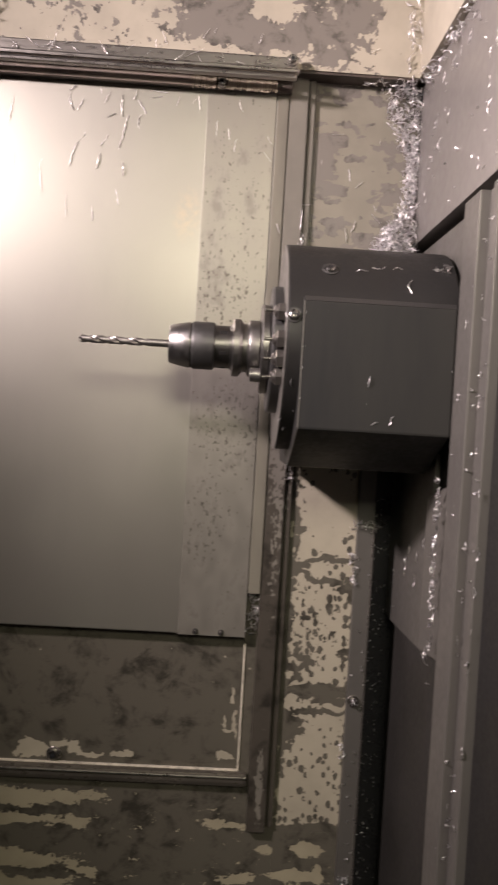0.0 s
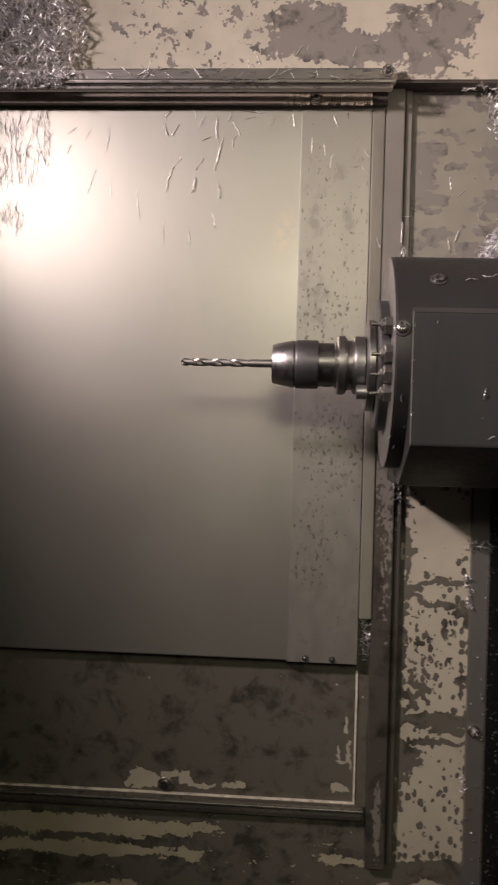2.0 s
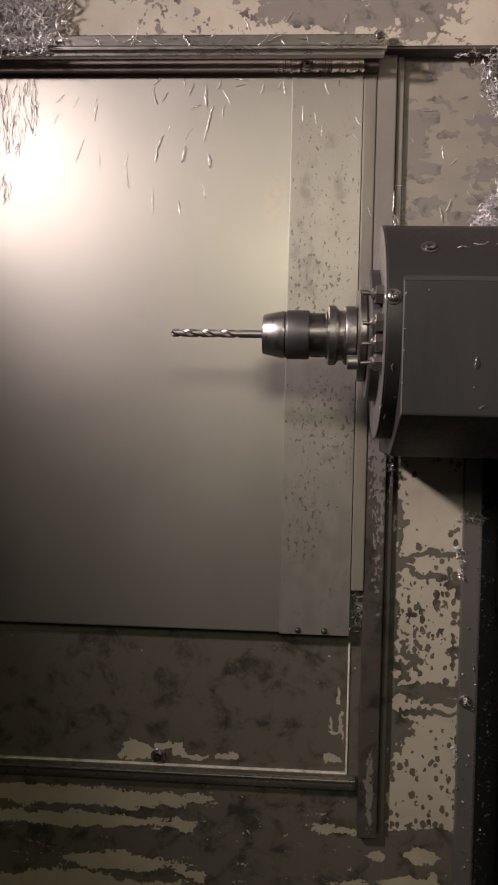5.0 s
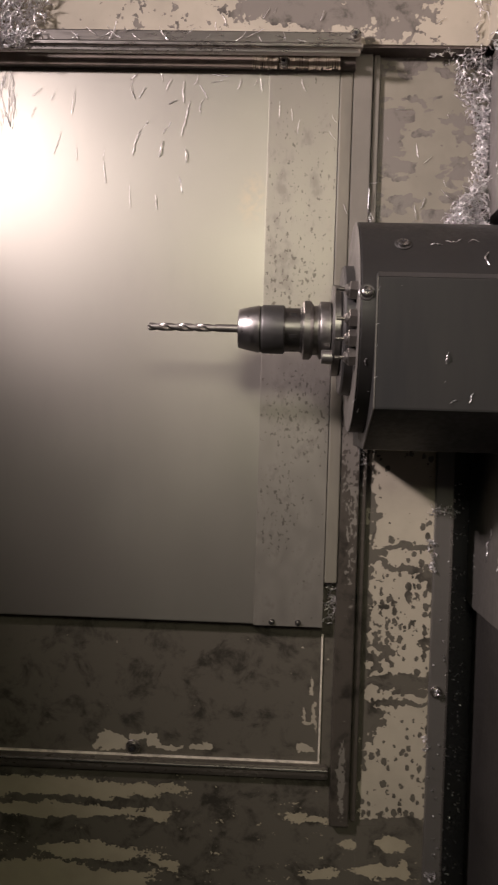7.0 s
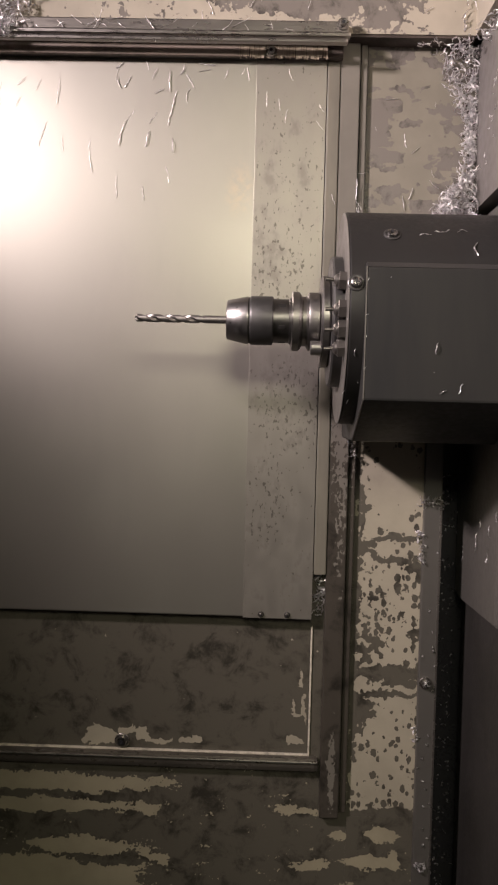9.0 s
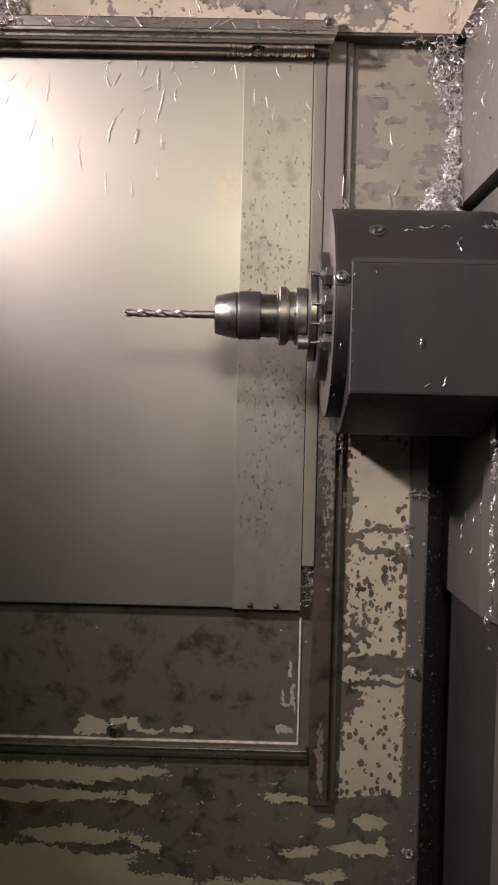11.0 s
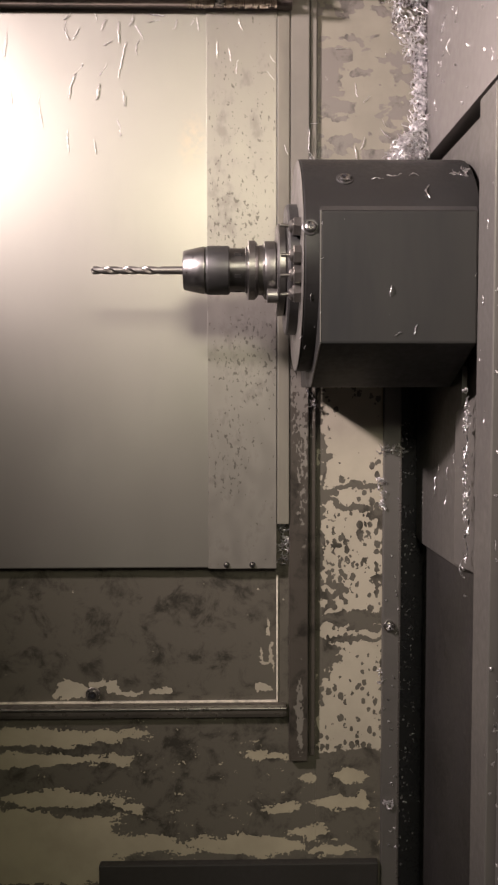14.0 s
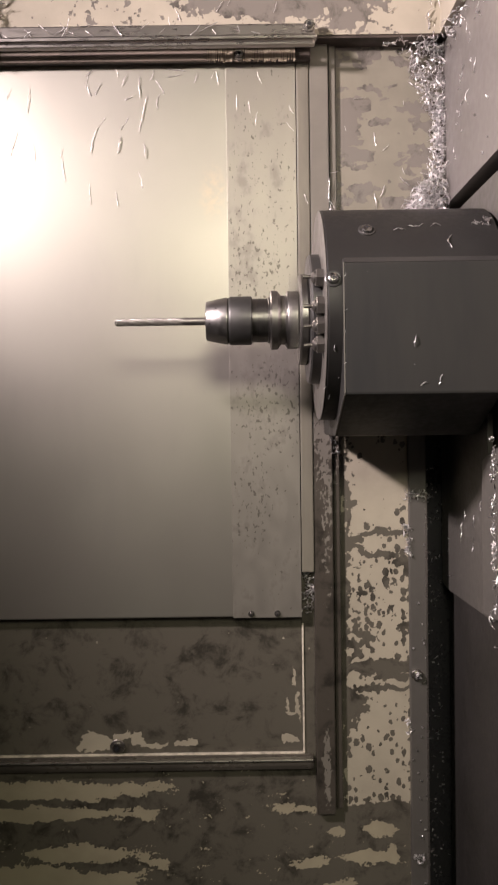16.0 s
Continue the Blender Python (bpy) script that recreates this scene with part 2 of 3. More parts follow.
M_WALL_LOW = stained_paint("paint_below_spindle", -0.50, [
    (0.132, 1.165, 0.035, 0.050, -0.75), (0.127, 1.005, 0.045, 0.050, 0.20), (0.091, 1.087, 0.010, 0.008, 1.2), (0.104, 1.093, 0.010, 0.005, 1.2), (0.137, 1.101, 0.032, 0.0040, 1.3), (0.086, 1.122, 0.007, 0.10, 0.8),
    (0.095, 1.132, 0.003, 0.04, 0.9), (0.105, 1.082, 0.010, 0.004, 1.2), (0.120, 1.075, 0.014, 0.0042, 1.3), (0.142, 1.072, 0.014, 0.0045, 1.3), (0.160, 1.063, 0.010, 0.006, 1.3), (0.167, 1.054, 0.005, 0.010, 1.1),
    (0.107, 1.022, 0.02, 0.016, 0.25), (0.160, 0.977, 0.012, 0.009, 0.7), (0.112, 0.977, 0.016, 0.012, 0.4), (0.137, 0.929, 0.06, 0.008, 1.3), (0.152, 0.916, 0.03, 0.005, 0.9),
    (0.127, 0.900, 0.06, 0.004, 1.0), (0.100, 0.884, 0.018, 0.012, 0.8), (0.085, 0.822, 0.005, 0.10, 0.7), (0.085, 0.962, 0.006, 0.11, 0.8), (0.132, 0.738, 0.06, 0.014, 1.3), (0.140, 1.035, 0.004, 0.012, 0.5), (0.106, 0.958, 0.016, 0.014, 0.55), (0.098, 0.862, 0.012, 0.014, 0.7)],
    104.0, speck=0.40, detail=1.4, drops=0.85)
# more olive paint, also darkened a little for the weaker light here
M_WALL_BASE = stained_paint("paint_under_lower_rail", 0.50, [
    (-0.318, 0.772, 0.13, 0.011, -1.5), (-0.318, 0.742, 0.115, 0.008, -1.6), (-0.263, 0.690, 0.062, 0.009, -1.6), (-0.343, 0.620, -0.142, 0.040, -2.2), (-0.318, 0.662, -0.055, 0.012, -1.4),
    (-0.163, 0.628, 0.045, 0.014, -0.9), (-0.174, 0.742, 0.014, 0.007, -0.9), (-0.161, 0.681, 0.018, 0.009, -0.8), (-0.161, 0.778, 0.025, 0.006, -0.75), (-0.048, 0.626, 0.10, 0.013, -0.62),
    (0.022, 0.747, 0.035, 0.008, -0.75), (0.041, 0.674, 0.030, 0.007, -0.9), (0.012, 0.622, 0.05, 0.012, -0.9), (0.076, 0.715, 0.012, 0.006, -0.8), (0.076, 0.643, 0.03, 0.007, -0.9),
    (0.130, 0.719, 0.018, 0.008, -1.2), (0.114, 0.680, 0.028, 0.009, -1.4), (0.146, 0.684, 0.008, 0.012, -0.9), (0.106, 0.616, 0.03, 0.005, -1.2)],
    75.0, (0.5, 1, 1.3), speck=1.3, detail=3.0, paint=(0.40, 0.36, 0.255))
M_WALL_RECESS = stained_paint("paint_behind_slide", 0.62, [
    (-0.234, 0.834, 0.019, 0.010, -1.6), (-0.201, 0.844, 0.012, 0.006, -1.4), (-0.183, 0.838, 0.008, 0.008, -1.2), (-0.166, 0.830, 0.02, 0.004, -1.5), (-0.119, 0.833, 0.016, 0.0045, -1.5),
    (0.016, 0.834, 0.010, 0.005, -1.3), (0.0245, 0.880, 0.0030, 0.022, -1.3), (0.016, 0.872, 0.006, 0.0030, -1.2), (0.0125, 0.882, 0.0022, 0.010, -1.1), (0.020, 0.915, 0.0018, 0.012, -1.0)], 60.0, speck=0.5)

# ---- mesh helpers


def box(bm, x0, x1, y0, y1, z0, z1, bevel=0.0):
    made = bmesh.ops.create_cube(bm, size=1.0, matrix=Matrix.Translation(((x0 + x1) / 2, (y0 + y1) / 2, (z0 + z1) / 2)) @ Matrix.Diagonal((x1 - x0, y1 - y0, z1 - z0, 1)))
    if bevel:
        edges = {e for v in made["verts"] for e in v.link_edges}
        bmesh.ops.bevel(bm, geom=list(edges), offset=bevel, segments=2, affect="EDGES", profile=0.6)
    return bm


def block(x0, x1, y0, y1, z0, z1, bevel=0.0015):
    return box(bmesh.new(), x0, x1, y0, y1, z0, z1, bevel)


def lathe(profile, sides=48, spin=None):
    """A solid of rings (x, r) about the x axis; spin(x) turns nothing but lets flats be cut by the caller."""
    bm = bmesh.new()
    rings = []
    for x, r in profile:
        rings.append([bm.verts.new((x, r * math.cos(2 * math.pi * i / sides), r * math.sin(2 * math.pi * i / sides))) for i in range(sides)])
    for a, b in zip(rings, rings[1:]):
        for i in range(sides):
            bm.faces.new((a[i], a[(i + 1) % sides], b[(i + 1) % sides], b[i]))
    bm.faces.new(rings[0][::-1])
    bm.faces.new(rings[-1])
    bmesh.ops.recalc_face_normals(bm, faces=bm.faces)
    return bm


def extrude_x(outline, x0, x1, bevel=0.0):
    """A prism along x from an outline of (y, z)."""
    bm = bmesh.new()
    a = [bm.verts.new((x0, y, z)) for y, z in outline]
    b = [bm.verts.new((x1, y, z)) for y, z in outline]
    bm.faces.new(a), bm.faces.new(b[::-1])
    for i in range(len(a)):
        bm.faces.new((a[i], b[i], b[(i + 1) % len(a)], a[(i + 1) % len(a)]))
    bmesh.ops.recalc_face_normals(bm, faces=bm.faces)
    if bevel:
        bmesh.ops.bevel(bm, geom=bm.edges[:], offset=bevel, segments=2, affect="EDGES", profile=0.6)
    return bm


def mesh_of(name, bm, material, smooth=False):
    me = bpy.data.meshes.new(name)
    bm.to_mesh(me)
    bm.free()
    me.materials.append(material)
    if smooth:
        me.shade_smooth()
        me.set_sharp_from_angle(angle=radians(32))
    return me


def part(name, bm, material, parent=None, label="", smooth=False, at=None):
    ob = new(name, mesh_of(name, bm, material, smooth))
    if at is not None:
        ob.matrix_basis = at
    if parent is not None:
        ob.parent = parent
    return tagged(ob, label)


def setting(name, bm, material, label, category, smooth=False):
    return tagged(part(name, bm, material, None, "", smooth), label, category, "", "structure")


def thing(name, label, category, at=(0, 0, 0), group=""):
    ob = new(name)
    ob.location = at
    return tagged(ob, label, category, group)


# ---- structure: the machining chamber
TOP = 1.7165
XR, GUARD, XU = 0.222, 0.2185, 0.2085
setting("wall_back_low", block(0.0835, 0.1705, WALL_R, 1.15, 0.741, 1.30, 0), M_WALL_LOW, "beige painted back wall spotted with dried coolant", "wall")
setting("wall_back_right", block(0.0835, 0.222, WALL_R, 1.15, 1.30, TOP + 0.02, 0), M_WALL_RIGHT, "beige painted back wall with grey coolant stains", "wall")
setting("wall_back_base", box(block(-1.0, 0.0835, WALL_R, 1.15, 0.30, 0.806, 0), 0.0836, 0.1705, WALL_R, 1.15, 0.30, 0.7408), M_WALL_BASE, "lower beige wall under streaks of dark dried coolant", "wall")
setting("wall_back_recess", block(-1.0, 0.0315, 1.1055, 1.15, 0.8062, TOP + 0.02, 0), M_WALL_RECESS, "olive grey stained wall behind the sliding panel", "wall")
setting("wall_back_gap", block(0.0316, 0.0834, WALL_R + 0.001, 1.15, 0.8062, TOP + 0.02, 0), M_WALL_RECESS, "stained strip of wall behind the trims", "wall")
setting("wall_upper", block(-1.0, 0.222, UPPER, 1.15, TOP, 2.15, 0), M_WALL_TOP, "beige painted upper wall with grey stains", "wall")
# side wall and roof stay out of view; dark so the panel reflects little
setting("wall_left", block(-1.02, -1.0, -0.4, 1.15, 0.30, 2.15, 0), M_SHADOWY, "unseen side wall of the chamber, dark so little reflects", "wall")
# unseen sheet, added to dim the door light towards the lower left
setting("light_block_left", block(-1.02, -0.17, -0.42, -0.40, 0.30, 2.15, 0), M_SHADOWY, "unseen dark sheet added to block door light on the left", "wall")
# unseen strip, added to keep door light off the upper walls
setting("light_block_top", block(-0.1699, 0.5, -0.42, -0.40, 1.965, 2.15, 0), M_SHADOWY, "unseen dark strip added to block door light up high", "wall")
setting("ceiling", block(-1.02, 0.5, -0.4, 1.15, 2.15, 2.17, 0), M_SHADOWY, "unseen roof sheet of the chamber, dark so little reflects", "ceiling")
# floor is out of view; near black so little light bounces up
setting("floor", block(-1.02, 0.5, -0.4, 1.15, 0.28, 0.30, 0), M_INNER, "unseen floor of the chamber, near black to cut bounced light", "floor")
setting("wall_right_upper", block(XU, 0.30, -0.4, 1.15, 1.7165, 2.15, 0), M_WALL_TOP, "beige painted side wall above the guard", "wall")
setting("wall_right_guard", block(GUARD, 0.30, 0.30, 1.129, 1.5115, 1.7140, 0), M_GUARD, "smooth grey sheet metal guard wall", "wall")
setting("wall_right_recess", block(0.30, 0.32, 0.30, 1.30, 0.30, 1.514, 0), M_INNER, "inner guard behind the column cover, colour darkened for shade", "wall")
setting("wall_back_slot", block(0.16, 0.32, 1.165, 1.18, 0.30, 1.72, 0), M_RUBBER, "wet black rubber sheet in the column slot", "wall")

# sliding panel with its overlapping sheet
panel = thing("sliding_panel", "brushed stainless steel sliding panel hanging below the rail", "panel", (-0.05, PANEL, 1.0))
inv = Matrix.Translation((0.05, -PANEL, -1.0))
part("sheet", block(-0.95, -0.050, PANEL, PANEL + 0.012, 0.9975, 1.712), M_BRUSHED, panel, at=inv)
part("overlap_sheet", block(-0.0553, 0.0312, PANEL - 0.0012, PANEL + 0.014, 0.9965, 1.711, 0.0002), M_STRIP, panel, "dull grey sheet with brown specks", at=inv)

# vertical trims between panel and wall
part_z0 = 0.742
setting("trim_1", block(0.0320, 0.0478, 1.0897, 1.1075, 1.053, TOP), M_TRIM, "khaki painted trim strip beside the panel", "trim")
setting("trim_2", block(0.0481, 0.0722, 1.0915, 1.1075, part_z0, TOP), M_TRIM_DIRTY, "dirty khaki trim with dark coolant runs", "trim")
setting("trim_3", block(0.0738, 0.0815, 1.0965, 1.1075, part_z0 + 0.006, TOP, 0.0008), M_TRIM_DIRTY, "thin dark seal strip", "trim")
setting("trim_4", block(0.0318, 0.0342, 1.1020, 1.114, 0.8190, 0.985, 0.0008), M_SEAL_AND_GLINT, "thin cream sealant line", "trim")

# dark strip stands in for shade on the upper wall's underside
setting("wall_edge_shade", block(0.0570, 0.2080, UPPER + 0.0015, WALL_R - 0.0005, TOP - 0.0035, TOP - 0.0003, 0.0005), M_OILY_AND_SHADE, "dark strip added as the shade under the upper wall", "trim")

# upper rail
rail = thing("upper_rail", "oiled steel guide rail with chips lying along it", "rail", (-0.4, UPPER, 1.70))
inv = Matrix.Translation((0.4, -UPPER, -1.70))
part("back_strip", block(-0.98, 0.054, 1.058, 1.072, 1.702, 1.7245), M_RAIL, rail, at=inv)
part("upper_lip", block(-0.98, 0.056, 1.048, 1.060, 1.7025, 1.7080, 0.002), M_LIP, rail, at=inv)
part("lower_lip", block(-0.98, 0.053, 1.044, 1.056, 1.6935, 1.6995, 0.003), M_LIP, rail, at=inv)
part("web", block(-0.98, 0.050, 1.0785, 1.0885, 1.6890, 1.7165, 0.001), M_OILY_AND_SHADE, rail, at=inv)

# lower rail
rail2 = thing("lower_rail", "oily steel lower guide bar with a bright edge", "rail", (-0.4, WALL, 0.82))
inv = Matrix.Translation((0.4, -WALL, -0.82))
part("bar", block(-0.98, 0.046, 1.092, 1.1075, 0.7995, 0.8178, 0.006), M_BAR, rail2, at=inv)
# bright strip added for the highlight along the bar's bevel
part("edge_glint", block(-0.98, 0.045, 1.0906, 1.0945, 0.8105, 0.8142, 0.0014), M_LIP, rail2, "bright steel strip added as the bar's highlight", at=inv)
# cream strip stands in for lamp light on a bare metal edge
part("edge_reflection", block(-0.98, 0.034, 1.1005, 1.1055, 0.8172, 0.8198, 0.001), M_SEAL_AND_GLINT, rail2, at=inv)

# column flange, slot and side covers
setting("column_flange", block(0.1690, 0.1915, 1.0955, 1.15, 0.30, 1.30), M_SHEET, "grey steel flange strip at the wall's edge", "trim")
setting("flange_lip", block(0.1892, 0.1918, 1.0930, 1.0954, 0.30, 1.152, 0.0008), M_RAIL, "thin brighter strip along the flange's edge", "trim")
cover = thing("column_cover", "grey telescopic column cover of upright steel strips", "cover", (XR, 0.8, 0.3))
inv = Matrix.Translation((-XR, -0.8, -0.3))
part("cover_plate", block(XR - 0.0055, XR + 0.03, 0.7952, 0.848, 0.30, 1.505), M_SHEET, cover, at=inv)
part("cover_plate", block(XR - 0.0075, XR + 0.03, 0.788, 0.7945, 0.30, 1.5035), M_SHEET, cover, at=inv)
part("cover_plate", block(XR + 0.002, XR + 0.03, 0.765, 0.7875, 0.30, 1.5035), M_SHEET, cover, at=inv)
part("cover_plate", block(XR - 0.003, XR + 0.03, 0.745, 0.762, 0.30, 1.5035), M_SHEET, cover, at=inv)
part("cover_plate", block(XR + 0.006, XR + 0.03, 0.30, 0.744, 0.30, 1.5035), M_HOOD, cover, at=inv)
bracket = thing("side_bracket", "folded grey steel bracket plate below the spindle", "bracket", (XR, 1.0, 1.03))
inv = Matrix.Translation((-XR, -1.0, -1.03))
plate = extrude_x([(0.930, 1.028), (0.930, 1.25), (1.155, 1.25), (1.155, 1.026), (1.128, 1.022)], XR + 0.002, XR + 0.008, 0.0006)
part("plate", plate, M_SHEET, bracket, at=inv)
part("fold", extrude_x([(0.872, 1.033), (0.876, 1.222), (0.936, 1.200), (0.936, 1.032)], XR - 0.004, XR + 0.004, 0.0018), M_SHEET, bracket, at=inv @ Matrix.Translation((XR - 0.004, 0.939, 1.1)) @ pose(0, 0, 0, 0, 0, 9) @ Matrix.Translation((0.004 - XR, -0.939, -1.1)))

# ---- spindle head
head = thing("spindle_head", "dark grey spindle head housing with a drum hood", "spindle head", (0.13, AX_Y, AX_Z))


def drum(x0, x1, r, material, name, label="", edge=0.002, lift=0.0):
    return part(name, lathe([(x0 - 0.13, r - edge), (x0 - 0.13 + edge, r), (x1 - 0.13 - edge, r), (x1 - 0.13, r - edge)], 96), material, head, label, True, Matrix.Translation((0, 0, lift)))


drum(0.0465, 0.2225, 0.1145, M_HOOD, "hood", "dull black drum hood", 0.0015, 0.003)
drum(0.0456, 0.0464, 0.1142, M_SHEET, "front_plate", "grey steel front plate", 0.0003, 0.003)
drum(0.2225, 0.305, 0.080, M_HOOD, "rear_sleeve")
front = extrude_x([(0.845, 1.2698), (0.845, 1.3985), (0.851, 1.4035), (1.08, 1.4035), (1.08, 1.227), (0.945, 1.227)], 0.0615, 0.2160, 0.0022)
part("front_cover", front, M_DARK, head, "dark grey folded front cover", at=Matrix.Translation((-0.13, -AX_Y, -AX_Z)))
# thin pale strips stand in for light caught on the cover's edges
for outline in ([(0.8446, 1.271), (0.8446, 1.3985), (0.8452, 1.3985), (0.8452, 1.271)], [(0.9445, 1.2268), (0.8449, 1.2696), (0.8452, 1.2701), (0.9449, 1.2273)]):
    part("edge_glint", extrude_x(outline, 0.0611, 0.0624), M_SHEET, head, "pale strip added as the cover edge's highlight", at=Matrix.Translation((-0.13, -AX_Y, -AX_Z)))
part("edge_glint", extrude_x([(0.8448, 1.3984), (0.8502, 1.4036), (0.8510, 1.4036), (0.8452, 1.3978)], 0.0625, 0.2150), M_NUT, head, "steel strip added as the top edge's highlight", at=Matrix.Translation((-0.13, -AX_Y, -AX_Z)))
drum(0.034, 0.0478, 0.071, M_NUT, "nose_flange", "steel nose flange")
drum(0.024, 0.034, 0.050, M_FLANGE, "nose_ring", "worn steel nose ring")

# nozzles round the nose
for angle in (25, 3, -11, -24.5):
    a = radians(angle)
    y, z = -0.084 * math.cos(a), 0.084 * math.sin(a)
    nozzle = part("nozzle", lathe([(-0.001, 0.0020), (0.0070, 0.0020), (0.0076, 0.0042), (0.0098, 0.0064), (0.0128, 0.0070), (0.0135, 0.0062), (0.022, 0.0062)], 20), M_NOZZLE, head, "coolant nozzle", True,
                  Matrix.Translation((0.026 - 0.13, y, z)) @ pose(0, 0, 0, 0, 4 * math.sin(a) / 0.4, 0))
    part("hex", lathe([(0.0, 0.0084), (0.001, 0.0100), (0.0105, 0.0100)], 6), M_NOZZLE, nozzle, "dull bronze hexagon", at=Matrix.Translation((0.0115, 0, 0)) @ pose(0, 0, 0, 17 * angle))

# ---- tool that spins: holder, collet nut and twist drill, about its own x axis
tool = thing("tool_holder", "steel collet chuck holding a twist drill in the spindle", "tool holder", (0.023, AX_Y, AX_Z))
part("collet_nut", lathe([(-0.1015, 0.0045), (-0.1012, 0.0205), (-0.1000, 0.0216), (-0.0785, 0.0262), (-0.0775, 0.0262)], 64), M_STEEL, tool, "polished tapered collet nut", True)
part("chuck_body", lathe([(-0.0775, 0.0252), (-0.0760, 0.0252), (-0.0750, 0.0262), (-0.0735, 0.0268), (-0.0515, 0.0268), (-0.0500, 0.0255)], 64), M_NUT, tool, "satin dark steel chuck body", True)
part("collar", lathe([(-0.0500, 0.0240), (-0.0330, 0.0240), (-0.0320, 0.0255), (-0.0305, 0.0255)], 64), M_COLLAR, tool, "", True)
part("gripper_flange", lathe([(-0.0305, 0.030), (-0.0290, 0.0325), (-0.0225, 0.0325), (-0.0205, 0.0305), (-0.0185, 0.0272), (-0.0140, 0.0272), (-0.0115, 0.0315), (-0.0105, 0.0320), (-0.0005, 0.0320), (0.001, 0.030)], 64), M_FLANGE, tool, "", True)
# dull black blocks, slightly raised, mark the collar's slots
for k in range(6):
    part("slot", block(-0.0445, -0.0365, -0.0243, -0.0225, -0.0022, 0.0022, 0.0006), M_HOOD, tool, "", False, pose(0, 0, 0, 60 * k + 22))
part("drive_key", lathe([(-0.010, 0.0068), (-0.0092, 0.0078), (0.002, 0.0078)], 24), M_STEEL, tool, "", True, Matrix.Translation((0, -0.030, -0.031)))


def twist_drill(length, flute, r):
    bm, rings, sides = bmesh.new(), [], 32
    steps = 72
    for k in range(steps + 1):
        x = k / steps * length
        depth = 1.0 if x < flute - 0.006 else max(0.0, (flute - x) / 0.006)
        taper = min(1.0, 0.05 + x / 0.0022)
        ring = []
        for i in range(sides):
            a = 2 * math.pi * i / sides
            groove = max(0.0, math.cos(2 * a)) ** 1.3
            rr = r * taper * (1 - 0.52 * depth * groove)
            b = a + x * 150.0
            ring.append(bm.verts.new((x, rr * math.cos(b), rr * math.sin(b))))
        rings.append(ring)
    for a, b in zip(rings, rings[1:]):
        for i in range(sides):
            bm.faces.new((a[i], a[(i + 1) % sides], b[(i + 1) % sides], b[i]))
    bm.faces.new(rings[0]), bm.faces.new(rings[-1])
    bmesh.ops.recalc_face_normals(bm, faces=bm.faces)
    return bm


part("twist_drill", twist_drill(0.106, 0.079, 0.0044), M_DRILL, tool, "two-flute steel twist drill", True, Matrix.Translation((-0.2035, 0, 0)))

# screws on the head, panel, rails and flange


def screw(parent, m, r=0.0055, material=M_BOLT, name="screw"):
    """A round head with a black cross for its recess; its axis is local -x, out of the surface."""
    bm = lathe([(-0.0040, r * 0.35), (-0.0038, r * 0.62), (-0.0028, r * 0.88), (-0.0012, r), (0.001, r)], 18)
    head_ob = part(name, bm, material, parent, "", True, m)
    part("washer", lathe([(-0.0006, r * 1.1), (-0.0009, r * 1.25), (-0.0004, r * 1.42), (0.001, r * 1.42)], 24), M_NUT, head_ob, "", True)
    # raised black cross stands in for the shaded hollow
    rec = box(bmesh.new(), -0.0043, -0.0038, -r * 0.5, r * 0.5, -r * 0.11, r * 0.11)
    box(rec, -0.0044, -0.0037, -r * 0.11, r * 0.11, -r * 0.5, r * 0.5)
    part("recess", rec, M_RUBBER, head_ob)
    return head_ob


def on_drum(x, degrees, r=0.1147):
    a = radians(degrees)
    return Matrix.Translation((x - 0.13, -r * math.cos(a), 0.003 + r * math.sin(a))) @ pose(0, 0, 0, -degrees, 0, 0) @ pose(0, 0, 0, 0, 0, 90)


screw(head, on_drum(0.0525, 12.2), 0.0060)
screw(head, on_drum(0.0895, 42.4), 0.0062)
facing = pose(0, 0, 0, 0, 0, 90)
for x in (-0.0325, 0.0005):
    screw(panel, Matrix.Translation((0.05 + x, -0.0018, 0.0015)) @ facing, 0.0027)


def wall_bolt(label, x, y, z, r, ring=M_RAIL):
    """A socket bolt with its washer, screwed into an upright face."""
    b = thing("bolt", label, "bolt", (x, y, z), "bolts in the chamber wall")
    part("washer", lathe([(-0.0015, r * 1.5), (-0.001, r * 1.6), (0.001, r * 1.6)], 24), ring, b, "", True, facing)
    part("bolt_head", lathe([(-0.0065, r * 0.55), (-0.0066, r * 0.9), (-0.0058, r), (-0.0012, r)], 20), M_BOLT, b, "", True, facing)
    # raised black hexagon stands in for the shaded hollow
    part("socket", lathe([(-0.0068, r * 0.5), (-0.0060, r * 0.5)], 6), M_RUBBER, b, "", False, facing)


wall_bolt("oily socket bolt above the lower rail", -0.207, 1.1045, 0.8285, 0.0060)
wall_bolt("shiny bolt in the grey flange strip", 0.1775, 1.0945, 0.919, 0.0048, M_LIP)
wall_bolt("oily bolt under the upper rail", -0.038, 1.0710, 1.6925, 0.0042, M_BAR)
wall_bolt("bolt at the end of the upper rail", 0.047, 1.0565, 1.7205, 0.0045)

# bristle wiper under the upper rail
rng = random.Random(7)


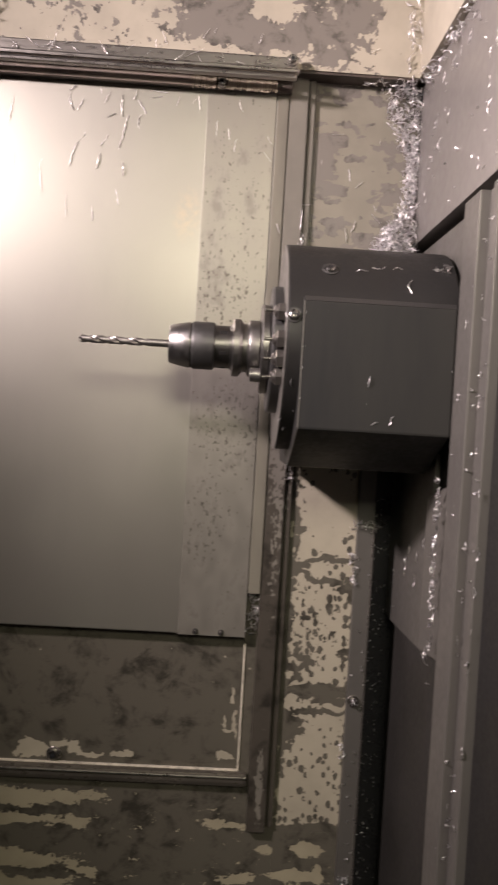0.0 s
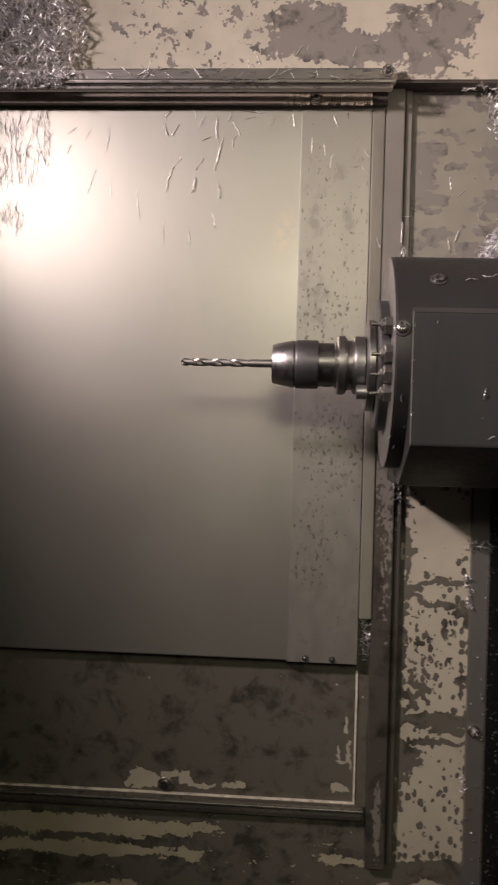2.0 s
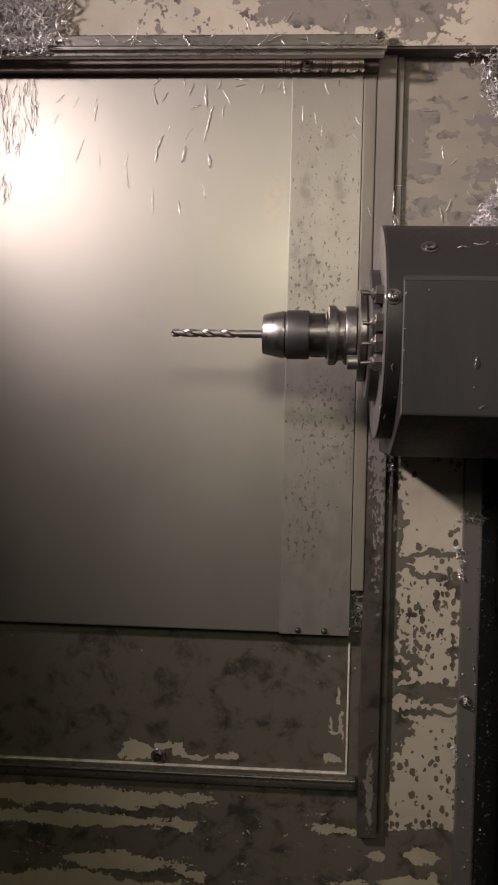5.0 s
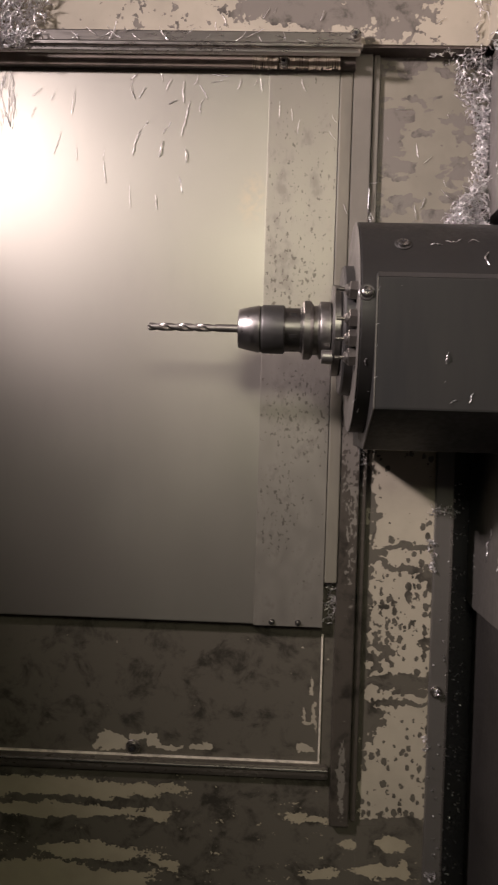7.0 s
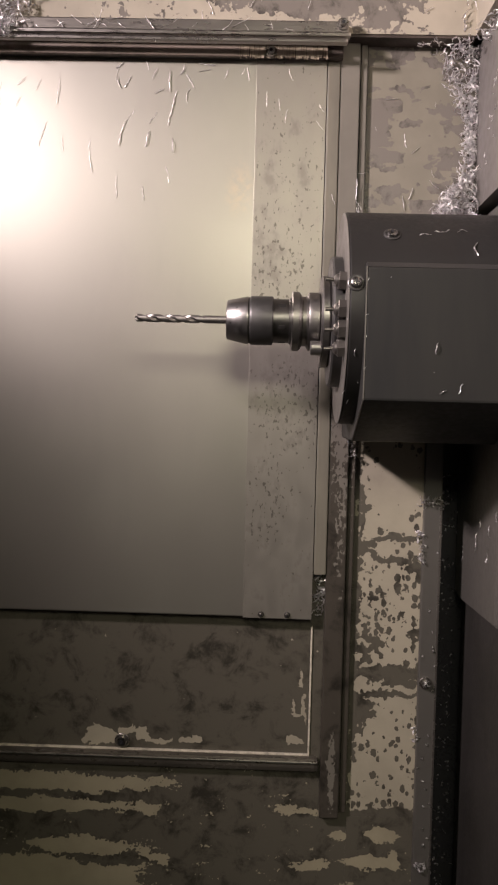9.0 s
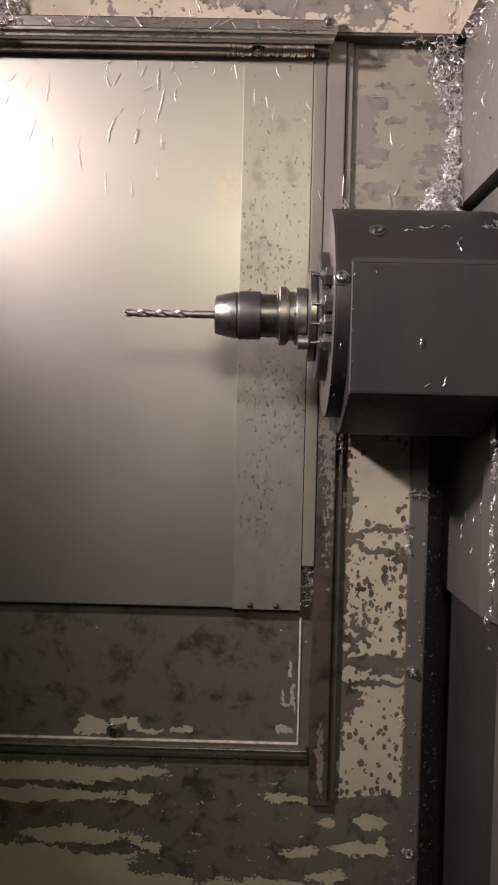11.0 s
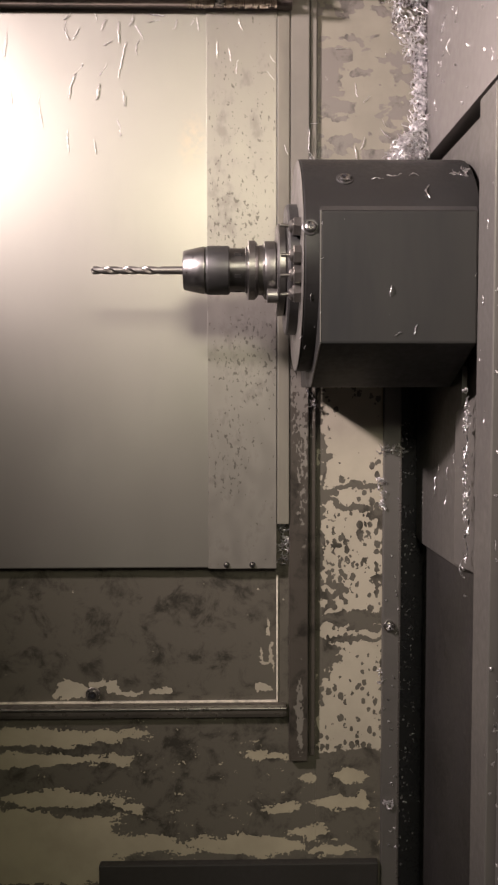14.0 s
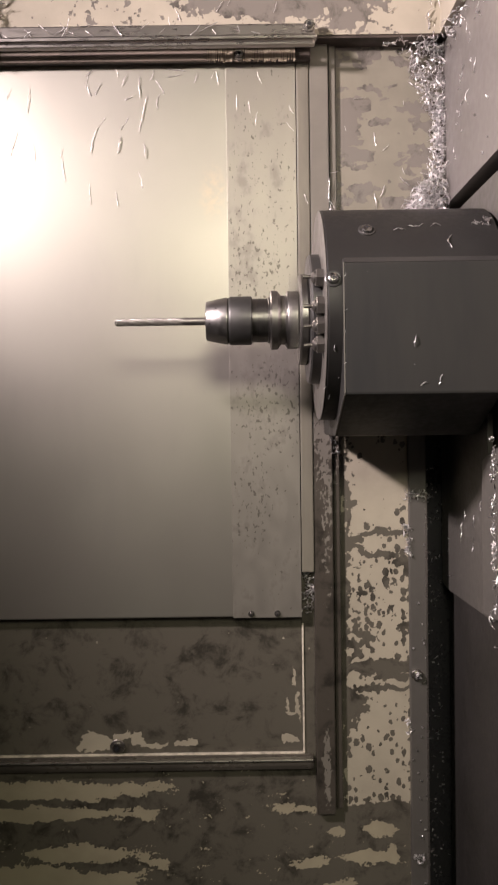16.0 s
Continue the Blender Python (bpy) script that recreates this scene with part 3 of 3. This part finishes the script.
def bristles(x0, x1, count, sag):
    verts, faces = [], []
    for k in range(count):
        x = x0 + (x1 - x0) * k / count + rng.uniform(-0.0008, 0.0008)
        top, low = 1.713, 1.6868 + rng.uniform(-0.0016, 0.0022) + sag * max(0.0, rng.uniform(-1.0, 1.0))
        y, lean, w = 1.0745 + rng.uniform(-0.002, 0.0025), rng.uniform(-0.0016, 0.0016), rng.uniform(0.0005, 0.0008)
        b = len(verts)
        verts += [(x + dx * w + lean * (z == low), y + dy * 0.0007, z) for z in (low, top) for dx, dy in ((-1, -1), (1, -1), (1, 1), (-1, 1))]
        faces += [(b, b + 3, b + 2, b + 1), (b + 4, b + 5, b + 6, b + 7)] + [(b + q, b + (q + 1) % 4, b + 4 + (q + 1) % 4, b + 4 + q) for q in range(4)]
    tuft = bmesh.new()
    rows = [tuft.verts.new(v) for v in verts]
    for f in faces:
        tuft.faces.new([rows[q] for q in f])
    return tuft


part("bristles", bristles(-0.076, 0.031, 150, 0.003), M_BRISTLE, rail, "oily brown bristles", at=Matrix.Translation((0.4, -UPPER, -1.70)))
# plain strip stands in for the rest of the oily brush
part("wiper_strip", block(-0.98, -0.0765, 1.0722, 1.0784, 1.6872, 1.7160, 0.0012), M_WIPER, rail, "plain oily strip standing in for the dark brush", at=Matrix.Translation((0.4, -UPPER, -1.70)))

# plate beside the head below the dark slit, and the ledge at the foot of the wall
setting("wall_right_inner", block(XR + 0.010, XR + 0.016, 0.878, 1.148, 0.30, 1.30), M_INNER, "brown inner guard plate below the bracket, colour darkened for shade", "wall")
setting("wall_right_plate", block(XR + 0.006, XR + 0.012, 0.855, 1.12, 1.30, 1.501), M_SHEET, "grey plate under the dark slit beside the spindle", "wall")
setting("wall_foot_ledge", block(-0.200, 0.165, 1.090, 1.1028, 0.568, 0.606, 0.002), M_INNER, "near-black ledge along the foot of the wall", "ledge")

# ---- swarf


def ribbon(rng, length, width, bend, twist, thick=0.0003, steps=9, coil=1.0):
    """Points and faces of one curled chip along local z."""
    verts, faces = [], []
    phase, lean = rng.uniform(0, 6.28), rng.uniform(-1, 1) * bend
    for k in range(steps + 1):
        t = k / steps
        a = phase + twist * t
        w = width * (0.35 + 0.65 * math.sin(math.pi * min(1, t * 0.85 + 0.12)))
        c = Vector((lean * length * (t - t * t) * 2 + coil * 0.0006 * math.sin(a * 1.7), coil * 0.0009 * math.cos(a), (t - 0.5) * length))
        u, v = Vector((math.cos(a), math.sin(a), 0)), Vector((-math.sin(a), math.cos(a), 0))
        for su, sv in ((-1, -1), (1, -1), (1, 1), (-1, 1)):
            verts.append(c + u * su * w / 2 + v * sv * thick / 2)
    for k in range(steps):
        for i in range(4):
            a, b = k * 4 + i, k * 4 + (i + 1) % 4
            faces.append((a, b, b + 4, a + 4))
    return verts, faces


rng = random.Random(11)
CHIP_MESHES = []
for k in range(10):
    me = bpy.data.meshes.new("metal_chip")
    v, f = ribbon(rng, rng.uniform(0.014, 0.026), rng.uniform(0.0018, 0.0030), 0.5, rng.choice((-1, 1)) * rng.uniform(5, 11))
    me.from_pydata([tuple(p) for p in v], [], f)
    me.materials.append(M_CHIP)
    me.shade_smooth()
    CHIP_MESHES.append(me)


THIN_MESHES = []
for k in range(10):
    me = bpy.data.meshes.new("metal_chip")
    v, f = ribbon(rng, rng.uniform(0.017, 0.026), rng.uniform(0.0010, 0.0016), 0.22, rng.choice((-1, 1)) * rng.uniform(8, 15), 0.0005, 16, 0.4)
    me.from_pydata([tuple(p) for p in v], [], f)
    me.materials.append(M_CHIP)
    me.shade_smooth()
    THIN_MESHES.append(me)


def put_chip(m, label, group, scale=1.0, meshes=CHIP_MESHES, girth=1.0):
    ob = new("metal_chip", rng.choice(meshes))
    ob.matrix_basis = m @ pose(0, 0, 0, 0, 0, rng.uniform(0, 360)) @ Matrix.Diagonal((girth * min(1.0, scale), girth * min(1.0, scale), scale, 1))
    tagged(ob, label, "metal chip", group)


# x, z, lean in degrees, length in millimetres
ON_PANEL = [
    (-0.347, 1.659, 50, 17.0), (-0.351, 1.634, 24, 17.5), (-0.326, 1.655, 25, 16.6), (-0.301, 1.647, 7, 31.3), (-0.320, 1.595, 18, 32.6), (-0.295, 1.583, -4, 16.0),
    (-0.261, 1.583, 17, 13.6), (-0.259, 1.561, -8, 30.3), (-0.226, 1.531, -3, 33.1), (-0.193, 1.524, -7, 16.1), (-0.163, 1.547, -12, 19.4), (-0.157, 1.583, -6, 19.1),
    (-0.189, 1.591, 12, 23.5), (-0.182, 1.617, 35, 20.8), (-0.212, 1.618, 39, 19.2), (-0.220, 1.597, 15, 27.9), (-0.157, 1.635, 12, 29.6)]
ON_PANEL_TOO = [
    (-0.162, 1.615, 11, 15.3), (-0.162, 1.662, 0, 24.0), (-0.175, 1.649, 65, 14.3), (-0.137, 1.662, -32, 18.9), (-0.139, 1.644, 9, 19.2), (-0.181, 1.671, 25, 14.3),
    (-0.191, 1.680, -18, 12.6), (-0.225, 1.681, 48, 14.9), (-0.228, 1.669, 12, 14.3), (-0.225, 1.659, -17, 16.8), (-0.214, 1.660, 29, 18.4), (-0.147, 1.677, 18, 15.8),
    (-0.117, 1.683, -84, 20.1), (-0.119, 1.675, 78, 14.3), (-0.093, 1.672, 18, 15.8), (-0.066, 1.672, -10, 17.3), (-0.072, 1.675, 24, 9.8)]
ON_STRIP = [
    (-0.042, 1.641, 0, 17.0), (-0.026, 1.635, -8, 15.1), (-0.017, 1.621, 9, 18.2), (-0.013, 1.671, -21, 17.1), (0.026, 1.631, -32, 13.0), (0.024, 1.610, -39, 14.2)]
ON_RAIL = [
    (-0.249, 1.714, 29, 20.6), (-0.244, 1.725, 14, 16.5), (-0.245, 1.720, -51, 22.0), (-0.227, 1.723, 76, 20.6), (-0.216, 1.712, -53, 20.0), (-0.254, 1.717, 62, 17.0),
    (-0.291, 1.714, -39, 14.2), (-0.295, 1.712, 54, 17.2), (-0.185, 1.720, -38, 16.4), (-0.181, 1.714, -32, 13.0), (-0.151, 1.722, 51, 12.8), (-0.092, 1.715, 49, 18.4),
    (-0.074, 1.720, 63, 20.1), (-0.066, 1.711, -30, 13.9), (-0.038, 1.717, -17, 10.4), (-0.014, 1.710, -76, 16.5), (-0.130, 1.716, 45, 9.9), (-0.317, 1.710, -51, 12.8),
    (-0.272, 1.720, -53, 15.0)]
ON_WALL = [
    (0.113, 1.649, 86, 14.0), (0.132, 1.598, -9, 19.2), (0.140, 1.533, 20, 14.9), (0.132, 1.521, -9, 20.2), (0.169, 1.545, -48, 14.9), (0.167, 1.558, -21, 8.5),
    (0.168, 1.643, 0, 5.0), (0.145, 1.587, 48, 12.0), (0.094, 1.612, -18, 6.3), (0.078, 1.554, 84, 10.0), (0.072, 1.534, 2, 24.0), (0.075, 1.514, -34, 14.4),
    (0.043, 1.521, -20, 14.9)]
ON_UPPER = [
    (-0.113, 1.743, -23, 15.2), (-0.123, 1.732, -4, 16.0), (-0.050, 1.756, 21, 8.5), (0.007, 1.750, 17, 13.6), (0.151, 1.746, 61, 12.5), (-0.061, 1.752, 32, 13.0)]
for x, z, a, mm in ON_PANEL + ON_PANEL_TOO:
    put_chip(pose(x, PANEL - 0.0014, z, 0, a, 0), "thin bright curled chip stuck to the steel panel", "chips on the panel", mm / 21, THIN_MESHES, 0.6 if x < -0.225 else 1.3)
for x, z, a, mm in ON_STRIP:
    put_chip(pose(x, PANEL - 0.0030, z, 0, a, 0), "thin bright curled chip stuck to the speckled sheet", "chips on the panel", mm / 21, THIN_MESHES)
for x, z, a, mm in ON_RAIL:
    put_chip(pose(x, 1.0545, z, rng.uniform(-12, 12), a, 0), "bright curled chip lying on the upper rail", "chips on the upper rail", mm / 19, THIN_MESHES)
for x, z, a, mm in ON_WALL:
    put_chip(pose(x, (WALL_R if x > 0.083 else 1.0915 if x > 0.05 else 1.0897) - 0.0014, z, 0, a, 0), "curled chip stuck to the stained wall", "chips on the back wall", mm / 21, THIN_MESHES)
for x, z, a, mm in ON_UPPER:
    put_chip(pose(x, UPPER - 0.0016, z, 0, a, 0), "curled chip stuck to the upper wall", "chips on the upper wall", mm / 20, THIN_MESHES)
# y, z, lean, along the side wall
ON_GUARD = [(0.841, 1.689, -40), (0.910, 1.683, 15), (0.791, 1.632, 30), (0.770, 1.638, 15), (0.795, 1.606, 5), (0.785, 1.579, 5), (0.750, 1.570, 80), (1.001, 1.642, 60), (0.948, 1.627, 20),
            (0.974, 1.603, 5), (1.006, 1.608, 80), (0.816, 1.536, 0), (0.796, 1.526, 80), (0.758, 1.534, 20), (0.735, 1.549, 5), (0.970, 1.667, 10), (0.875, 1.683, 40), (0.925, 1.678, -20), (0.982, 1.683, 10)]
for y, z, a in ON_GUARD:
    put_chip(pose(GUARD - 0.001, y, z, a, 0, 0), "bright chip clinging to the grey guard", "chips on the guard", rng.uniform(0.45, 0.75))
ON_COVER = [(0.834, 1.258, 10), (0.818, 1.199, 5), (0.774, 1.17, 0), (0.741, 1.223, 5), (0.738, 1.169, 5), (0.74, 1.134, 0), (0.741, 1.099, 10), (0.743, 1.063, 20), (0.774, 1.12, 0), (0.777, 0.925, 0),
            (0.768, 0.91, 60), (0.745, 0.988, 0), (0.781, 1.081, 0), (0.815, 1.38, 0), (0.80, 1.34, 0), (0.79, 1.43, 10), (0.826, 1.31, 5), (0.765, 1.30, 0), (0.77, 1.40, 0), (0.76, 1.26, 5)]
for y, z, a in ON_COVER:
    put_chip(pose((XR - 0.0042 if y < 0.8045 else XR - 0.0061), y, z, a, 0, 0), "tiny bright chip on the column cover", "chips on the column cover", rng.uniform(0.25, 0.55))
ON_BRACKET = [(0.89, 1.172, 5), (0.892, 1.151, 5), (0.888, 1.116, 20), (0.887, 1.086, 10), (0.894, 1.056, 5), (0.896, 1.038, 0), (0.890, 1.19, 10), (0.89, 1.01, 80), (0.893, 1.13, 0)]
for y, z, a in ON_BRACKET:
    put_chip(pose(XR - 0.0052, y - 0.012, z, a, 0, 0), "bright chip caught beside the folded bracket", "chips on the bracket", rng.uniform(0.6, 0.95))
for y, z, a in [(1.04, 1.113, 5), (0.982, 1.128, 0), (1.116, 1.082, 5), (1.107, 1.044, 80), (1.04, 1.101, 10), (0.953, 1.148, 5), (0.99, 1.10, 20), (1.03, 1.13, 0)]:
    put_chip(pose(XR + 0.0006, y, z, a, 0, 0), "bright chip on the bracket plate", "chips on the bracket", rng.uniform(0.5, 0.8))
# tiny bright pieces stand in for glints on the rubber
for x, z in [(0.225, 1.142), (0.223, 1.101), (0.227, 0.993), (0.225, 0.844), (0.24, 0.794), (0.226, 0.756), (0.24, 0.722), (0.247, 0.613), (0.236, 0.828), (0.232, 0.815), (0.229, 0.90), (0.222, 0.69), (0.236, 0.66)]:
    put_chip(pose(x * 0.943, 1.1642, 1.29 - (1.29 - z) * 0.943, 0, rng.uniform(-80, 80), 0), "tiny bright chip standing in for a glint on wet black rubber", "chips in the column slot", rng.uniform(0.18, 0.35))
ON_HEAD = [(0.131, 1.321, 10, 0.42), (0.138, 1.279, 60, 0.45), (0.155, 1.283, 15, 0.62), (0.0632, 1.386, 20, 0.16), (0.0630, 1.352, 70, 0.16), (0.0628, 1.331, 10, 0.14), (0.0627, 1.300, 40, 0.16),
           (0.0850, 1.389, 0, 0.12), (0.129, 1.298, 50, 0.10), (0.214, 1.336, 10, 0.16)]
for x, z, a, k in ON_HEAD:
    put_chip(pose(x, 0.8436, z, 0, a, 0), "small bright chip on the dark front cover", "chips on the spindle head", k)
for x, d, a, k in [(0.122, 42, 85, 0.5), (0.140, 46, 80, 0.6), (0.160, 45, 85, 0.4), (0.173, 33, 5, 0.7), (0.052, -42, 50, 0.9), (0.054, -22, 0, 0.3), (0.051, -52, 10, 0.35)]:
    a0 = radians(d)
    put_chip(Matrix.Translation((x, AX_Y - 0.1155 * math.cos(a0), AX_Z + 0.003 + 0.1155 * math.sin(a0))) @ pose(0, 0, 0, -d, 0, 0) @ pose(0, 0, 0, 0, a, 0), "small bright chip on the dark hood", "chips on the spindle head", k)


def pile(name, label, count, place, lo=0.010, hi=0.022, flat=0.0, thin=1.0):
    """Tangled chips as one heap; place(rng) gives a point, and flat keeps chips upright."""
    verts, faces = [], []
    for _ in range(count):
        v, f = ribbon(rng, rng.uniform(lo, hi), rng.uniform(0.0014, 0.0030) * thin, 0.8 * thin, rng.choice((-1, 1)) * rng.uniform(3, 10), 0.0003, 6)
        spread = 180 * (1 - flat)
        m = Matrix.Translation(place(rng)) @ pose(0, 0, 0, rng.uniform(-1, 1) * spread * 0.5, rng.uniform(-1, 1) * spread, rng.uniform(0, 360))
        base = len(verts)
        verts += [tuple(m @ p) for p in v]
        faces += [tuple(base + i for i in q) for q in f]
    me = bpy.data.meshes.new(name)
    me.from_pydata(verts, [], faces)
    me.materials.append(M_CHIP)
    me.shade_smooth()
    return tagged(new(name, me), label, "swarf", "", "stuff")


def heap_place(r):
    """Behind the hood, against the side wall."""
    z = 1.475 + 0.085 * (1 - math.sqrt(r.random()))
    reach = 0.064 * (1 - (z - 1.475) / 0.115)
    return (GUARD - 0.004 - reach * r.random(), WALL_R - 0.005 - 0.034 * r.random(), z)


def corner_place(r):
    """Up the corner, widening under the upper wall."""
    z = 1.550 + 0.160 * r.random()
    reach = 0.015 + 0.028 * min(1.0, max(0.0, (z - 1.625) / 0.05))
    return (GUARD - 0.002 - reach * r.random() ** 1.5, WALL_R - 0.003 - 0.010 * r.random(), z)


pile("swarf_heap", "heap of tangled bright swarf in the corner above the spindle", 430, heap_place, 0.011, 0.024, 0.0, 1.05)
pile("swarf_heap", "bright swarf clinging up the corner of the walls", 430, corner_place, 0.007, 0.018, 0.45, 1.0)
pile("swarf_heap", "bright swarf trapped under the upper wall's edge", 38, lambda r: (0.13 + 0.078 * r.random() ** 0.6, WALL_R - 0.006 - 0.03 * r.random(), 1.703 + 0.010 * r.random()), 0.007, 0.014)
pile("swarf_heap", "swarf along the seam of the side wall", 58, lambda r: (GUARD - 0.003 - 0.010 * r.random(), 1.06 - 0.24 * r.random() ** 1.4, 1.704 + r.uniform(-0.010, 0.008)), 0.007, 0.014)
pile("swarf_heap", "swarf down the upper wall's corner", 24, lambda r: (0.190 + 0.016 * r.random(), UPPER - 0.003 - 0.010 * r.random(), 1.720 + 0.10 * r.random()), 0.010, 0.02, 0.7)
pile("swarf_heap", "large nest of long bright swarf resting on the rail", 1300, lambda r: (-0.326 - 0.185 * r.random() ** 0.75, UPPER - 0.004 - 0.020 * r.random(), 1.711 + 0.13 * r.random()), 0.014, 0.034, 0.5, 1.0)
pile("swarf_heap", "strands of swarf hanging over the rail's lips", 230, lambda r: (-0.350 - 0.14 * r.random(), 1.044 - 0.006 * r.random(), 1.698 + 0.012 * r.random()), 0.012, 0.025)
pile("swarf_strands", "long strands of swarf hanging on the panel", 170, lambda r: (-0.372 - 0.11 * r.random() ** 0.8, PANEL - 0.002, 1.592 + 0.085 * r.random()), 0.015, 0.032, 0.90, 0.34)
pile("swarf_strands", "short strands of swarf stuck to the panel", 50, lambda r: (-0.408 - 0.07 * r.random(), PANEL - 0.002, 1.528 + 0.035 * r.random()), 0.012, 0.026, 0.90, 0.34)
# scattered bright specks, added as more glints on the rubber
pile("swarf_specks", "tiny bright specks standing in for glints on wet black rubber", 190, lambda r: (0.196 + 0.030 * r.random(), 1.1635, 0.56 + 0.62 * r.random()), 0.0018, 0.0042)
pile("swarf_specks", "tiny specks of swarf along the column cover", 50, lambda r: (XR - 0.0048, 0.74 + 0.062 * r.random(), 0.70 + 0.80 * r.random()), 0.002, 0.006, 0.6)
pile("swarf_specks", "tiny specks of swarf on the guard sheet", 24, lambda r: (GUARD - 0.0004, 0.78 + 0.30 * r.random(), 1.525 + 0.165 * r.random()), 0.002, 0.006, 0.5)
pile("swarf_tuft", "tuft of swarf in the gap beside the panel", 50, lambda r: (0.0355 + 0.011 * r.random(), 1.1050 - 0.008 * r.random(), 1.000 + 0.05 * r.random()), 0.006, 0.013)
pile("swarf_tuft", "tuft of swarf at the flange's edge", 40, lambda r: (0.163 + 0.008 * r.random(), 1.101 - 0.008 * r.random(), 1.070 + 0.040 * r.random()), 0.005, 0.011)
pile("swarf_tuft", "tuft of swarf at the flange's upper end", 26, lambda r: (0.162 + 0.03 * r.random(), 1.096 - 0.006 * r.random(), 1.142 + 0.012 * r.random()), 0.005, 0.011)
pile("swarf_tuft", "bright swarf caught along the bracket's folded edge", 60, lambda r: (XR - 0.0048 - 0.003 * r.random(), 0.872 + 0.014 * r.random(), 1.035 + 0.19 * r.random() ** 0.8), 0.003, 0.009, 0.6)
pile("swarf_strands", "thin strands of swarf clinging to the seal strip above the spindle", 14, lambda r: (0.0715 + 0.005 * r.random(), 1.0900, 1.475 + 0.045 * r.random()), 0.008, 0.018, 0.9, 0.5)
pile("swarf_tuft", "bright chips caught on the flange bolt", 10, lambda r: (0.175 + 0.006 * r.random(), 1.0885 - 0.002 * r.random(), 0.916 + 0.006 * r.random()), 0.004, 0.007)
pile("swarf_tuft", "few chips caught under the front cover", 9, lambda r: (0.068 + 0.012 * r.random(), 1.092 - 0.004 * r.random(), 1.198 + 0.022 * r.random()), 0.004, 0.009)
pile("swarf_specks", "tiny glinting specks of swarf on the flange strip", 26, lambda r: (0.171 + 0.019 * r.random(), 1.0946, 0.62 + 0.53 * r.random()), 0.002, 0.0045, 0.5)
pile("swarf_tuft", "tuft of swarf on the spindle hood", 30, lambda r: (0.197 + 0.018 * r.random(), 0.893 - 0.008 * r.random(), 1.435 + 0.015 * r.random()), 0.005, 0.012)
pile("swarf_tuft", "small clump of chips low on the flange strip", 16, lambda r: (0.172 + 0.012 * r.random(), 1.0945 - 0.004 * r.random(), 0.678 + 0.010 * r.random()), 0.004, 0.008)
pile("swarf_tuft", "few chips at the wall's edge", 12, lambda r: (0.165 + 0.006 * r.random(), 1.101 - 0.006 * r.random(), 0.843 + 0.015 * r.random()), 0.005, 0.009)


# ---- movement


def motions():
    """The spindle stands still, then starts just after 14.5 s and runs on."""
    rows, angle = [(0.0, 0.0), (14.53, 0.0)], 0.0
    first = round(14.53 * FPS)
    for k in range(first + 1, 16 * FPS + 1):
        angle += min(89.5, 60.0 * (k - first))
        rows.append((k / FPS, angle))
    for piece in tool.children:
        piece.cycles.motion_steps = 3
    walk(tool, [(t, Matrix.Translation((0.023, AX_Y, AX_Z)) @ pose(0, 0, 0, a)) for t, a in rows])


motions()
